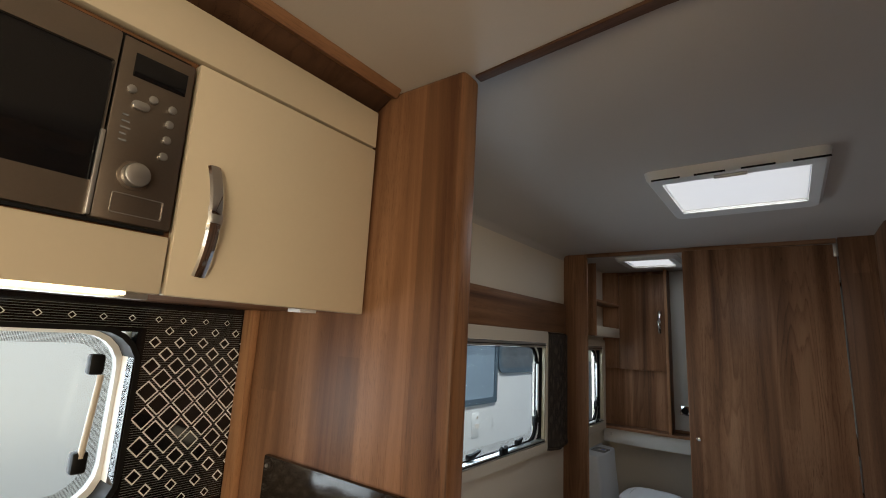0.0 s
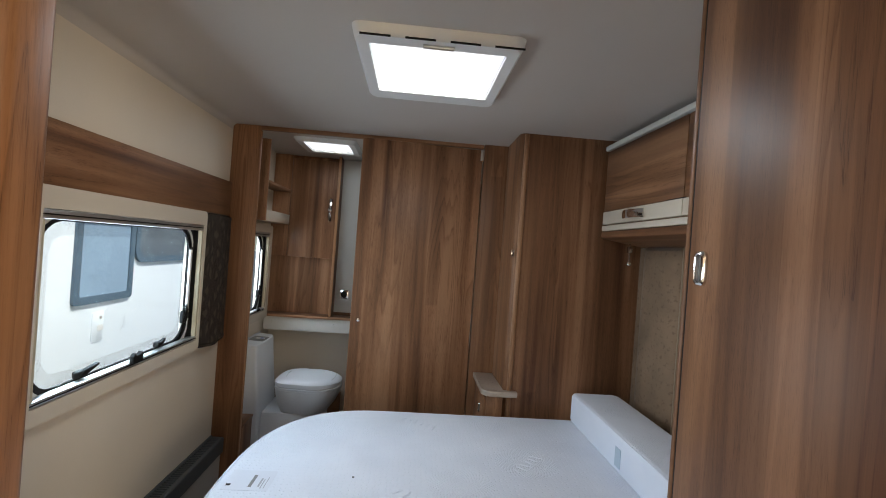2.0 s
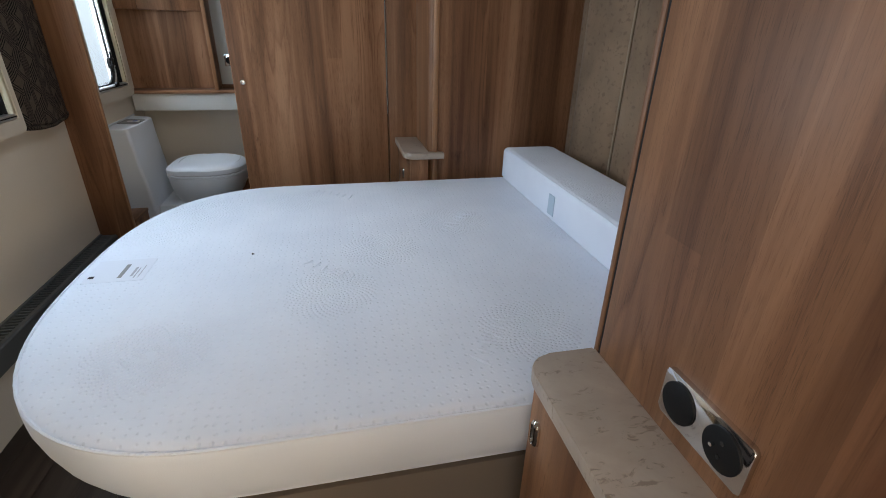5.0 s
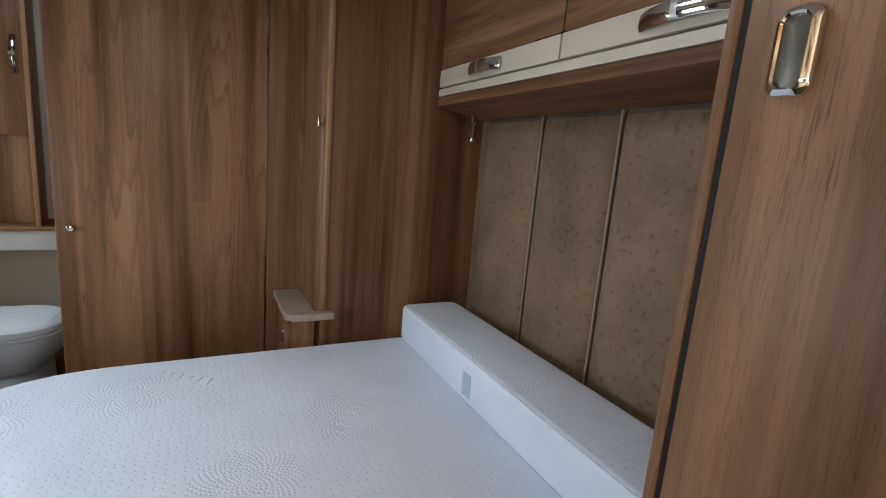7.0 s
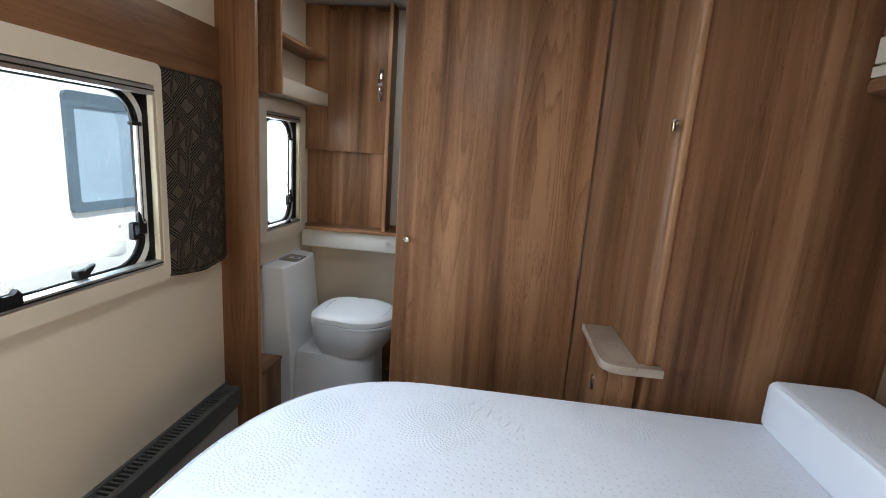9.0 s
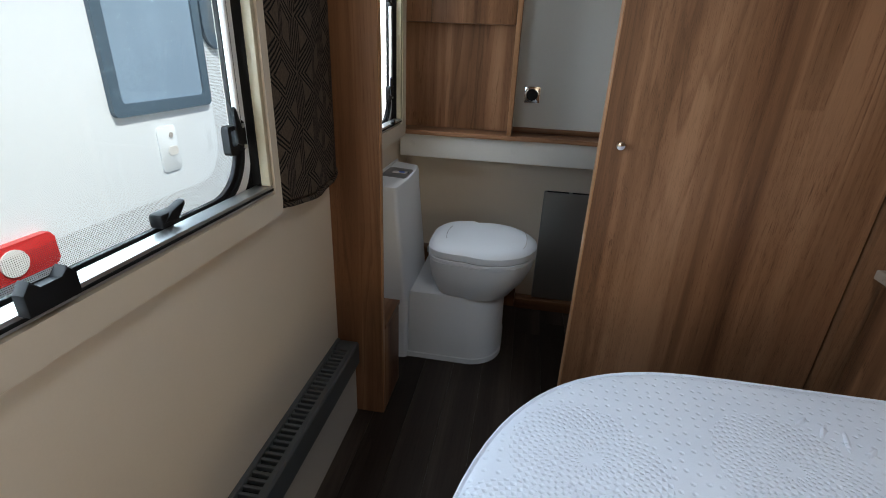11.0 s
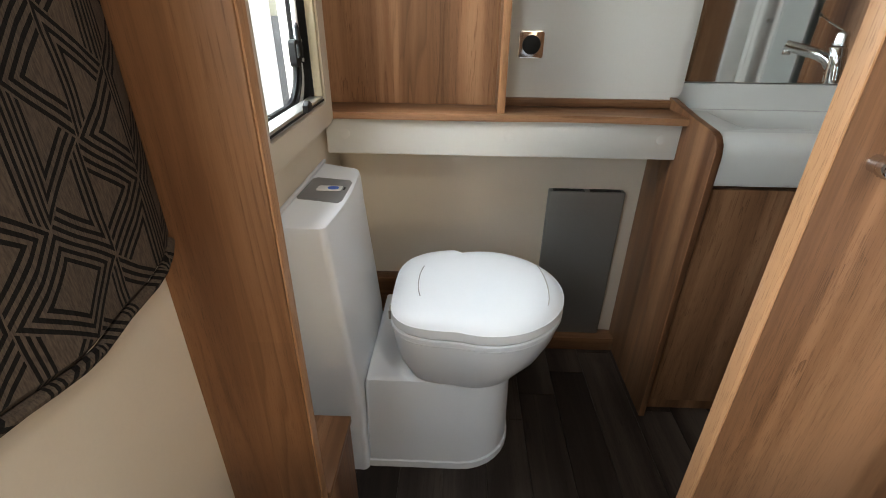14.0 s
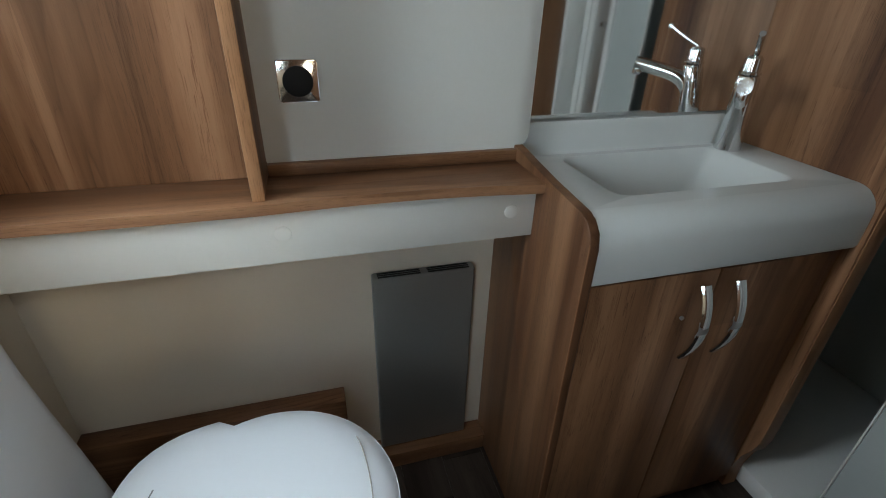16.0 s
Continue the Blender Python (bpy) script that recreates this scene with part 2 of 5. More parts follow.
def quilt():
    """White mattress cover: rows of dimples that run round whorls."""
    w = Mat("white_quilted_cover", rough=0.75)
    co = w.coords()
    sep = w.node("SeparateXYZ")
    w.wire(co, sep.inputs[0])
    flat = w.node("CombineXYZ")
    w.wire(sep.outputs[0], flat.inputs[0])
    w.wire(sep.outputs[1], flat.inputs[1])
    cell = w.node("TexVoronoi", Scale=2.35, Randomness=0.7)
    cell.voronoi_dimensions = "2D"
    w.wire(flat.outputs[0], cell.inputs["Vector"])
    wob = w.noise(flat.outputs[0], 3.0, 2.0)
    off = w.node("VectorMath")
    off.operation = "SUBTRACT"
    w.wire(flat.outputs[0], off.inputs[0])
    w.wire(cell.outputs["Position"], off.inputs[1])
    arm = w.node("SeparateXYZ")
    w.wire(off.outputs[0], arm.inputs[0])
    reach = w.node("VectorMath")
    reach.operation = "LENGTH"
    w.wire(off.outputs[0], reach.inputs[0])
    turn = w.math("ARCTAN2", arm.outputs[1], arm.outputs[0])
    rows = w.math("SINE", w.math("ADD", w.math("MULTIPLY", reach.outputs["Value"], 420.0), w.math("MULTIPLY", wob, 5.0)))
    inner = w.math("LESS_THAN", reach.outputs["Value"], 0.062)
    count = w.math("SUBTRACT", 40.0, w.math("MULTIPLY", inner, 22.0))
    spokes = w.math("COSINE", w.math("MULTIPLY", turn, count))
    open_ring = w.math("GREATER_THAN", reach.outputs["Value"], 0.018)
    whorl = w.math("SUBTRACT", 1.0, w.math("MULTIPLY", w.math("MAXIMUM", w.math("MULTIPLY", rows, spokes), 0.0), open_ring))
    dots = w.node("TexVoronoi", Scale=52.0, Randomness=0.45)
    dots.voronoi_dimensions = "2D"
    w.wire(flat.outputs[0], dots.inputs["Vector"])
    plain_rows = w.math("MINIMUM", w.math("MULTIPLY", dots.outputs["Distance"], 4.2), 0.95)
    near = w.math("MULTIPLY", open_ring, w.math("LESS_THAN", w.math("ADD", reach.outputs["Value"], w.math("MULTIPLY", wob, 0.06)), 0.145))
    far = w.math("SUBTRACT", 1.0, near)
    dot = w.math("ADD", w.math("MULTIPLY", whorl, near), w.math("MULTIPLY", plain_rows, far))
    soft = w.noise(co, 5.0, 3.0)
    weave = w.noise(co, 420.0, 2.0)
    geo = w.node("NewGeometry")
    face = w.node("SeparateXYZ")
    w.wire(geo.outputs["Normal"], face.inputs[0])
    top = w.math("GREATER_THAN", face.outputs[2], 0.75)
    h = w.math("ADD", w.math("MULTIPLY", dot, top), w.math("ADD", w.math("MULTIPLY", soft, 2.5), w.math("MULTIPLY", weave, 0.15)))
    w.bump(h, 0.85, 0.0022)
    w.colour(w.ramp(soft, [(0.3, (0.665, 0.715, 0.815)), (0.7, (0.725, 0.775, 0.87))]))
    w.p.inputs["Sheen Weight"].default_value = 0.2
    return w.m


def curtain_print():
    """Brown cloth with bands of lines folded into triangles."""
    w = Mat("patterned_curtain_cloth", rough=0.92)
    co = w.coords()
    sep = w.node("SeparateXYZ")
    w.wire(co, sep.inputs[0])
    y, z = sep.outputs[1], sep.outputs[2]
    # a lattice of triangles; ruled bands follow two of the three edges of each
    wob = w.math("MULTIPLY", w.math("SUBTRACT", w.noise(w.coords(), 9.0, 1.0), 0.5), 0.34)
    u = w.math("ADD", w.math("DIVIDE", w.math("SUBTRACT", y, 2.597), 0.0615), wob)
    v = w.math("DIVIDE", w.math("SUBTRACT", z, 0.999), 0.108)
    half = w.math("MULTIPLY", u, 0.5)
    p, q = w.math("ADD", v, half), w.math("SUBTRACT", v, half)
    fu, fp, fq = (w.math("FRACT", c) for c in (u, p, q))
    kind = w.math("LESS_THAN", fp, fq)

    def flip(c):
        return w.math("ABSOLUTE", w.math("SUBTRACT", c, kind))

    sides = [flip(fu), w.math("SUBTRACT", 1.0, flip(fp)), flip(fq)]
    cell = w.node("CombineXYZ")
    for k, c in enumerate((w.math("FLOOR", u), w.math("FLOOR", p), kind)):
        w.wire(c, cell.inputs[k])
    pick = w.node("TexWhiteNoise")
    pick.noise_dimensions = "3D"
    w.wire(cell.outputs[0], pick.inputs["Vector"])
    chance = w.math("MULTIPLY", pick.outputs["Value"], 3.0)
    away = [w.math("LESS_THAN", chance, 1.0), w.math("COMPARE", chance, 1.5), w.math("GREATER_THAN", chance, 2.0)]
    d = None
    for c, no in zip(sides, away):
        c = w.math("ADD", c, no)
        d = c if d is None else w.math("MINIMUM", d, c)
    stripe = w.math("GREATER_THAN", w.math("FRACT", w.math("ADD", w.math("MULTIPLY", d, 10.5), 0.25)), 0.50)
    lines = w.math("MULTIPLY", stripe, w.math("LESS_THAN", d, 0.31))
    thread = w.noise(w.coords((700, 700, 120)), 1.0, 2.0)
    ground = w.ramp(thread, [(0.3, (0.058, 0.044, 0.034)), (0.7, (0.106, 0.080, 0.061))])
    ink = w.ramp(thread, [(0.3, (0.006, 0.005, 0.005)), (0.7, (0.011, 0.010, 0.009))])
    w.colour(w.mix(lines, ground, ink))
    w.bump(thread, 0.25, 0.001)
    w.p.inputs["Specular IOR Level"].default_value = 0.15
    return w.m


def suede():
    w = Mat("brown_suede_headboard", rough=0.75)
    a = w.noise(w.coords(), 3.0, 5.0, 0.6)
    b = w.noise(w.coords((48, 48, 60)), 1.0, 3.0, 0.55)
    c = w.noise(w.coords(), 300.0, 2.0)
    # wide tone range paints the nap's uneven sheen into the base colour
    base = w.ramp(a, [(0.32, (0.125, 0.082, 0.050)), (0.68, (0.255, 0.174, 0.110))])
    spots = w.ramp(b, [(0.34, (0.55, 0.52, 0.50)), (0.43, (1, 1, 1))])
    w.colour(w.mix(0.65, base, spots, "MULTIPLY"))
    w.bump(w.math("ADD", w.math("MULTIPLY", b, 0.5), c), 0.15, 0.001)
    w.p.inputs["Sheen Weight"].default_value = 0.08
    w.p.inputs["Specular IOR Level"].default_value = 0.3
    return w.m


def clear(name, tint, gloss_rough=0.02):
    """Clear sheet: sees through, with a faint mirror gloss."""
    m = bpy.data.materials.new(name)
    m.use_nodes = True
    t = m.node_tree
    t.nodes.remove(t.nodes["Principled BSDF"])
    a, b, x = (t.nodes.new("ShaderNode" + k) for k in ("BsdfTransparent", "BsdfGlossy", "MixShader"))
    a.inputs[0].default_value = (*tint, 1)
    b.inputs["Roughness"].default_value = gloss_rough
    x.inputs[0].default_value = 0.03
    t.links.new(a.outputs[0], x.inputs[1])
    t.links.new(b.outputs[0], x.inputs[2])
    t.links.new(x.outputs[0], t.nodes["Material Output"].inputs[0])
    return m


def opal(name, colour):
    """Milky sheet that glows with the daylight that falls on it from outside."""
    m = bpy.data.materials.new(name)
    m.use_nodes = True
    t = m.node_tree
    t.nodes.remove(t.nodes["Principled BSDF"])
    a = t.nodes.new("ShaderNodeBsdfTranslucent")
    a.inputs[0].default_value = (*colour, 1)
    t.links.new(a.outputs[0], t.nodes["Material Output"].inputs[0])
    return m


def glow(name, colour, strength):
    w = Mat(name, colour, 0.4)
    w.p.inputs["Emission Color"].default_value = (*colour, 1)
    w.p.inputs["Emission Strength"].default_value = strength
    return w.m


stone = stone_top()
quilted = quilt()
curtain_mat = curtain_print()
suede_mat = suede()
def dotted(name):
    """Black screen-printed dots on clear sheet."""
    m = bpy.data.materials.new(name)
    m.use_nodes = True
    t = m.node_tree
    t.nodes.remove(t.nodes["Principled BSDF"])
    tc, v, lt, a, b, x = (t.nodes.new("ShaderNode" + k) for k in ("TexCoord", "TexVoronoi", "Math", "BsdfTransparent", "BsdfDiffuse", "MixShader"))
    v.inputs["Scale"].default_value, v.inputs["Randomness"].default_value = 430.0, 0.0
    lt.operation, lt.inputs[1].default_value = "LESS_THAN", 0.36
    b.inputs[0].default_value = (0.05, 0.06, 0.065, 1)
    t.links.new(tc.outputs["Object"], v.inputs["Vector"])
    t.links.new(v.outputs["Distance"], lt.inputs[0])
    t.links.new(lt.outputs[0], x.inputs[0])
    t.links.new(a.outputs[0], x.inputs[1])
    t.links.new(b.outputs[0], x.inputs[2])
    t.links.new(x.outputs[0], t.nodes["Material Output"].inputs[0])
    return m


dots_mat = dotted("printed_dots")
opal_mat = opal("opal_dome", (0.92, 0.93, 0.94))
acrylic = clear("acrylic_pane", (0.96, 0.99, 1.0))
mirror_mat = plain("mirror", (0.86, 0.88, 0.87), 0.015, 1.0, 10, 0, 0.0)
led = glow("warm_led_strip", (1.0, 0.80, 0.50), 15.0)

# ---- mesh helpers ----


def thing(name, label, category, at=(0, 0, 0), group="", kind=""):
    ob = new(name)
    ob.location = at
    ob.empty_display_size = 0.05
    return tagged(ob, label, category, group, kind)


def mesh_of(name, bm, material):
    me = bpy.data.meshes.new(name)
    bmesh.ops.recalc_face_normals(bm, faces=bm.faces[:])
    bm.to_mesh(me)
    bm.free()
    me.materials.append(material)
    return me


def smooth(me, angle=0.6):
    me.polygons.foreach_set("use_smooth", [True] * len(me.polygons))
    me.set_sharp_from_angle(angle=angle)


def part(name, bm, material, parent, label=""):
    """Links a bmesh, given in world coordinates, as one mesh under a thing or a part."""
    me = mesh_of(name, bm, material)
    smooth(me)
    ob = new(name, me)
    if parent is not None:
        at = Vector(parent.location)
        up = parent.parent
        while up is not None:
            at += Vector(up.location)
            up = up.parent
        ob.parent = parent
        ob.location = -at
    return tagged(ob, label)


def solid(name, bm, material, label, category, kind="structure"):
    return tagged(part(name, bm, material, None), label, category, "", kind)


def cuboid(bm, x0, x1, y0, y1, z0, z1):
    v = [bm.verts.new((x, y, z)) for z in (z0, z1) for y in (y0, y1) for x in (x0, x1)]
    for f in ((0, 2, 3, 1), (4, 5, 7, 6), (0, 1, 5, 4), (2, 6, 7, 3), (0, 4, 6, 2), (1, 3, 7, 5)):
        bm.faces.new([v[k] for k in f])
    return bm


def block(x0, x1, y0, y1, z0, z1, r=0.0, seg=2):
    """A box with rounded edges."""
    bm = cuboid(bmesh.new(), x0, x1, y0, y1, z0, z1)
    if r:
        bmesh.ops.bevel(bm, geom=bm.edges[:], offset=r, segments=seg, profile=0.5, affect="EDGES")
    return bm


def along(axis, u, v, w):
    return {"x": (w, u, v), "y": (u, w, v), "z": (u, v, w)}[axis]


def prism(outline, axis, a, b, r=0.0, seg=2):
    """An outline (u, v) drawn out along an axis; for x it lies in (y, z), for y in (x, z), for z in (x, y). r rounds both rims."""
    bm = bmesh.new()
    lo = [bm.verts.new(along(axis, u, v, a)) for u, v in outline]
    hi = [bm.verts.new(along(axis, u, v, b)) for u, v in outline]
    n = len(outline)
    bm.faces.new(lo[::-1])
    bm.faces.new(hi)
    for k in range(n):
        bm.faces.new((lo[k], lo[(k + 1) % n], hi[(k + 1) % n], hi[k]))
    if r:
        rims = [e for e in bm.edges if abs(along_value(e.verts[0].co, axis) - along_value(e.verts[1].co, axis)) < 1e-9]
        bmesh.ops.bevel(bm, geom=rims, offset=r, segments=seg, profile=0.5, affect="EDGES")
    return bm


def along_value(co, axis):
    return co["xyz".index(axis)]


def rounded(u0, u1, v0, v1, r, n=5, radii=None):
    """A rectangle's outline with round corners; radii: one for each corner, from the lower left round by the right."""
    out = []
    rs = radii or (r, r, r, r)
    for (cu, cv, a0), q in zip(((u0, v0, 180), (u1, v0, 270), (u1, v1, 0), (u0, v1, 90)), rs):
        su, sv = (1 if cu == u0 else -1), (1 if cv == v0 else -1)
        for k in range(n + 1):
            a = radians(a0 + 90 * k / n)
            out.append((cu + su * q + q * math.cos(a), cv + sv * q + q * math.sin(a)))
    return out


def ring(outer, inner, axis, a, b, r=0.0):
    """A frame between two outlines of the same count, drawn out along an axis."""
    bm = bmesh.new()
    n = len(outer)
    L = [[bm.verts.new(along(axis, u, v, w)) for u, v in o] for o in (outer, inner) for w in (a, b)]
    oa, ob_, ia, ib = L
    for k in range(n):
        j = (k + 1) % n
        for p, q in ((oa, ob_), (ob_, ib), (ib, ia), (ia, oa)):
            bm.faces.new((p[k], p[j], q[j], q[k]))
    return bm


def tube(points, r, n=10, flat=1.0, wide=None):
    """A round bar along points; wide and flat scale its section."""
    bm = bmesh.new()
    loops = []
    pts = [Vector(p) for p in points]
    for k, p in enumerate(pts):
        d = (pts[min(k + 1, len(pts) - 1)] - pts[max(k - 1, 0)]).normalized()
        ref = Vector(wide) if wide else (Vector((0, 0, 1)) if abs(d.z) < 0.9 else Vector((1, 0, 0)))
        s = (ref - d * ref.dot(d)).normalized()
        t = d.cross(s)
        loops.append([bm.verts.new(p + s * (r * math.cos(2 * math.pi * i / n)) + t * (r * flat * math.sin(2 * math.pi * i / n))) for i in range(n)])
    for a, b in zip(loops, loops[1:]):
        for i in range(n):
            bm.faces.new((a[i], a[(i + 1) % n], b[(i + 1) % n], b[i]))
    bm.faces.new(loops[0][::-1])
    bm.faces.new(loops[-1])
    return bm


def disc(centre, axis, r, a, b, n=24, bevel=0.0):
    u0, v0 = centre
    return prism([(u0 + r * math.cos(2 * math.pi * k / n), v0 + r * math.sin(2 * math.pi * k / n)) for k in range(n)], axis, a, b, bevel)


def loft(loops, close=True):
    """A skin over loops of points of the same count."""
    bm = bmesh.new()
    rows = [[bm.verts.new(p) for p in l] for l in loops]
    n = len(rows[0])
    for a, b in zip(rows, rows[1:]):
        for i in range(n):
            bm.faces.new((a[i], a[(i + 1) % n], b[(i + 1) % n], b[i]))
    if close:
        bm.faces.new(rows[0][::-1])
        bm.faces.new(rows[-1])
    return bm


def pierced(axis, a, b, u0, u1, v0, v1, holes):
    """A slab across an axis from a to b with rectangular holes (u0, u1, v0, v1), as one mesh of butted blocks."""
    us = sorted({u0, u1, *[h[0] for h in holes], *[h[1] for h in holes]})
    vs = sorted({v0, v1, *[h[2] for h in holes], *[h[3] for h in holes]})
    bm = bmesh.new()
    grid = {}

    def vert(u, v, w):
        key = (round(u, 5), round(v, 5), w)
        if key not in grid:
            grid[key] = bm.verts.new(along(axis, u, v, w))
        return grid[key]

    def full(i, j):
        if not (0 <= i < len(us) - 1 and 0 <= j < len(vs) - 1):
            return False
        cu, cv = (us[i] + us[i + 1]) / 2, (vs[j] + vs[j + 1]) / 2
        return not any(h[0] < cu < h[1] and h[2] < cv < h[3] for h in holes)

    for i in range(len(us) - 1):
        for j in range(len(vs) - 1):
            if not full(i, j):
                continue
            c = [(us[i], vs[j]), (us[i + 1], vs[j]), (us[i + 1], vs[j + 1]), (us[i], vs[j + 1])]
            for w in (a, b):
                bm.faces.new([vert(*p, w) for p in c])
            for (di, dj), (p, q) in zip(((0, -1), (1, 0), (0, 1), (-1, 0)), zip(c, c[1:] + c[:1])):
                if not full(i + di, j + dj):
                    bm.faces.new((vert(*p, a), vert(*q, a), vert(*q, b), vert(*p, b)))
    return bm


# ---- the shell ----
XL, XR, YF, YB, H = -0.965, 1.205, -1.95, 3.73, 1.99
BW = (1.515, 2.460, 0.884, 1.420)     # bedroom window opening, y and z
WW = (3.105, 3.462, 0.888, 1.415)     # washroom window opening
KW = (-0.40, 0.375, 1.035, 1.395)     # kitchen window opening
wall_left = solid("wall_left", pierced("x", XL - 0.035, XL, YF, YB, 0, H, [BW, WW, KW]), wall_mat, "cream wallboard caravan side wall with window openings", "wall")
# the opening is unseen, added to let the side fill lamp in
solid("wall_right", pierced("x", XR, XR + 0.035, YF, YB, 0, H, [(-1.9, -0.7, 1.0, 1.6)]), wall_mat, "plain cream wallboard caravan side wall", "wall")
solid("wall_back", block(XL - 0.035, XR + 0.035, YB, YB + 0.035, 0, H), wall_mat, "cream wallboard end wall of the washroom", "wall")
solid("wall_front", pierced("y", YF - 0.035, YF, XL - 0.035, XR + 0.035, 0, H, [(-0.8, 1.0, 1.0, 1.7)]), wall_mat, "plain cream end wall with a wide window opening", "wall")
SK = (-0.115, 0.285, 1.578, 1.98)     # bedroom rooflight opening, x and y
BS = (-0.645, -0.375, 3.06, 3.34)     # washroom rooflight opening
solid("ceiling", pierced("z", H, H + 0.035, XL - 0.035, XR + 0.035, YF - 0.035, YB + 0.035, [(SK[0] - 0.035, SK[1] + 0.035, SK[2] - 0.035, SK[3] + 0.035), (BS[0] - 0.035, BS[1] + 0.035, BS[2] - 0.035, BS[3] + 0.035)]), ceiling_mat, "smooth pale grey ceiling lining with two rooflights", "ceiling")
floor = solid("floor", block(XL - 0.035, XR + 0.035, YF - 0.035, YB + 0.035, -0.06, -0.004), wood_floor, "dark brown wood-effect vinyl floor of narrow boards", "floor")
cove = [(XL, H - 0.035)] + [(XL + 0.028 - 0.028 * math.cos(radians(a)), H - 0.035 + 0.034 * math.sin(radians(a))) for a in range(0, 91, 10)] + [(XL, H - 0.001)]
solid("trim_ceiling_cove", prism(cove, "y", 0.692, 2.828), ceiling_mat, "rounded pale cove between side wall and ceiling", "trim")
solid("trim_wall_band", block(XL, XL + 0.014, 0.692, 2.828, 1.485, 1.668, 0.002), wood_y, "horizontal walnut band above the bedroom window", "trim")
solid("ceiling_kitchen_lining", prism([(XL, 1.947), (-0.285, 1.947), (0.07, 1.980), (0.3, 1.986), (XR, 1.986), (XR, H - 0.001), (XL, H - 0.001)], "y", YF, 0.664), ceiling_mat, "pale lining of the kitchen ceiling, lower at the side", "ceiling")
solid("trim_ceiling_strip", prism([(-0.285, 1.944), (0.07, 1.974), (0.3, 1.979), (0.57, 1.979), (0.57, H - 0.001), (-0.285, H - 0.001)], "y", 0.665, 0.690, 0.002), dark_wood, "dark walnut strip across the ceiling", "trim")
solid("ground", block(-60, 60, -60, 60, -0.75, -0.55), tarmac, "dark tarmac of the sales yard", "ground")

# partition between bedroom and washroom
post = solid("wall_partition_post", block(XL, -0.815, 2.83, 2.857, 0, H, 0.004), wood_z, "upright walnut partition post beside the washroom opening", "wall")
part("edging", block(-0.8155, -0.8125, 2.833, 2.854, 0.0, 1.96, 0.0015), edge_wood, post)
solid("wall_partition_header", block(-0.815, 0.412, 2.83, 2.857, 1.968, H, 0.002), wood_x, "walnut header above the washroom door", "wall")
solid("wall_partition_side", block(0.415, 0.60, 2.815, 2.865, 0, H, 0.002), wood_z, "upright walnut panel between door and wardrobe", "wall")


# ---- windows ----
def caravan_window(name, label, y0, y1, z0, z1, hole, stays, print_w=0.042):
    """A hinged acrylic caravan window with a cream inner surround and blind rails; hole is the wall's opening."""
    hy0, hy1, hz0, hz1 = hole
    w = thing(name, label, "window", (XL, (y0 + y1) / 2, z0), kind="structure")
    xf = XL + 0.05
    part("window_frame", ring(rounded(y0, y1, z0, z1, 0.022), rounded(hy0, hy1, hz0, hz1, 0.006), "x", XL, xf), cream, w, "cream plastic surround")
    for nm, za, zb in (("rail", hz1 - 0.028, hz1 - 0.002), ("rail", hz0 + 0.002, hz0 + 0.018)):
        rail = part(nm, block(XL + 0.0135, xf - 0.004, hy0 + 0.002, hy1 - 0.002, za, zb, 0.003), alu, w, "aluminium blind rail")
        part("groove", block(xf - 0.006, xf - 0.002, hy0 + 0.004, hy1 - 0.004, (za + zb) / 2 - 0.002, (za + zb) / 2 + 0.002), black_plastic, rail)
    for ya, yb in ((hy0 + 0.001, hy0 + 0.014), (hy1 - 0.014, hy1 - 0.001)):
        part("blind_guide", block(XL + 0.028, xf - 0.003, ya, yb, hz0 + 0.018, hz1 - 0.028, 0.002), straw, w, "straw-coloured blind guide")
        part("reveal", block(XL + 0.0095, XL + 0.0275, ya, yb, hz0 + 0.004, hz1 - 0.004), black_plastic, w, "black reveal strip")
    o = rounded(hy0 + 0.001, hy1 - 0.001, hz0 - 0.030, hz1 - 0.001, 0.004, 12)
    i = rounded(hy0 + 0.010, hy1 - 0.010, hz0 - 0.016, hz1 - 0.006, 0.105, 12)
    i2 = rounded(hy0 + 0.031, hy1 - 0.031, hz0 + 0.004, hz1 - 0.020, 0.096, 12)
    i3 = rounded(hy0 + 0.050, hy1 - 0.050, hz0 + 0.020, hz1 - 0.032, 0.084, 12)
    part("rubber_seal", ring(o, i, "x", XL, XL + 0.009), black_plastic, w, "black rubber seal")
    part("sash", ring(i, i2, "x", XL, XL + 0.010), white_frame, w, "white inner sash edge")
    mid = rounded(hy0 + 0.039, hy1 - 0.039, hz0 + 0.011, hz1 - 0.025, 0.090, 12)
    part("seal", ring(i2, mid, "x", XL, XL + 0.013), black_plastic, w)
    part("seal", ring(mid, i3, "x", XL, XL + 0.008), black_plastic, w)
    pane = part("pane", prism(rounded(hy0 + 0.02, hy1 - 0.02, hz0 + 0.001, hz1 - 0.001, 0.02), "x", XL - 0.004, XL), acrylic, w, "clear acrylic pane")
    pane.visible_shadow = False
    i4 = rounded(hy0 + 0.050 + print_w, hy1 - 0.050 - print_w, hz0 + 0.020 + print_w * 0.9, hz1 - 0.034 - print_w * 0.9, 0.06, 12)
    part("dot_print", ring(i3, i4, "x", XL + 0.0012, XL + 0.0016), dots_mat, w, "printed dots round the pane")
    # side stay with its bracket, and the two turning latches
    ys = hy1 - 0.052
    x1 = XL + 0.012
    part("stay", tube([(x1 + 0.004, ys + 0.004, hz0 + 0.14), (x1 + 0.004, ys + 0.004, hz1 - 0.11)], 0.006), white_frame, w)
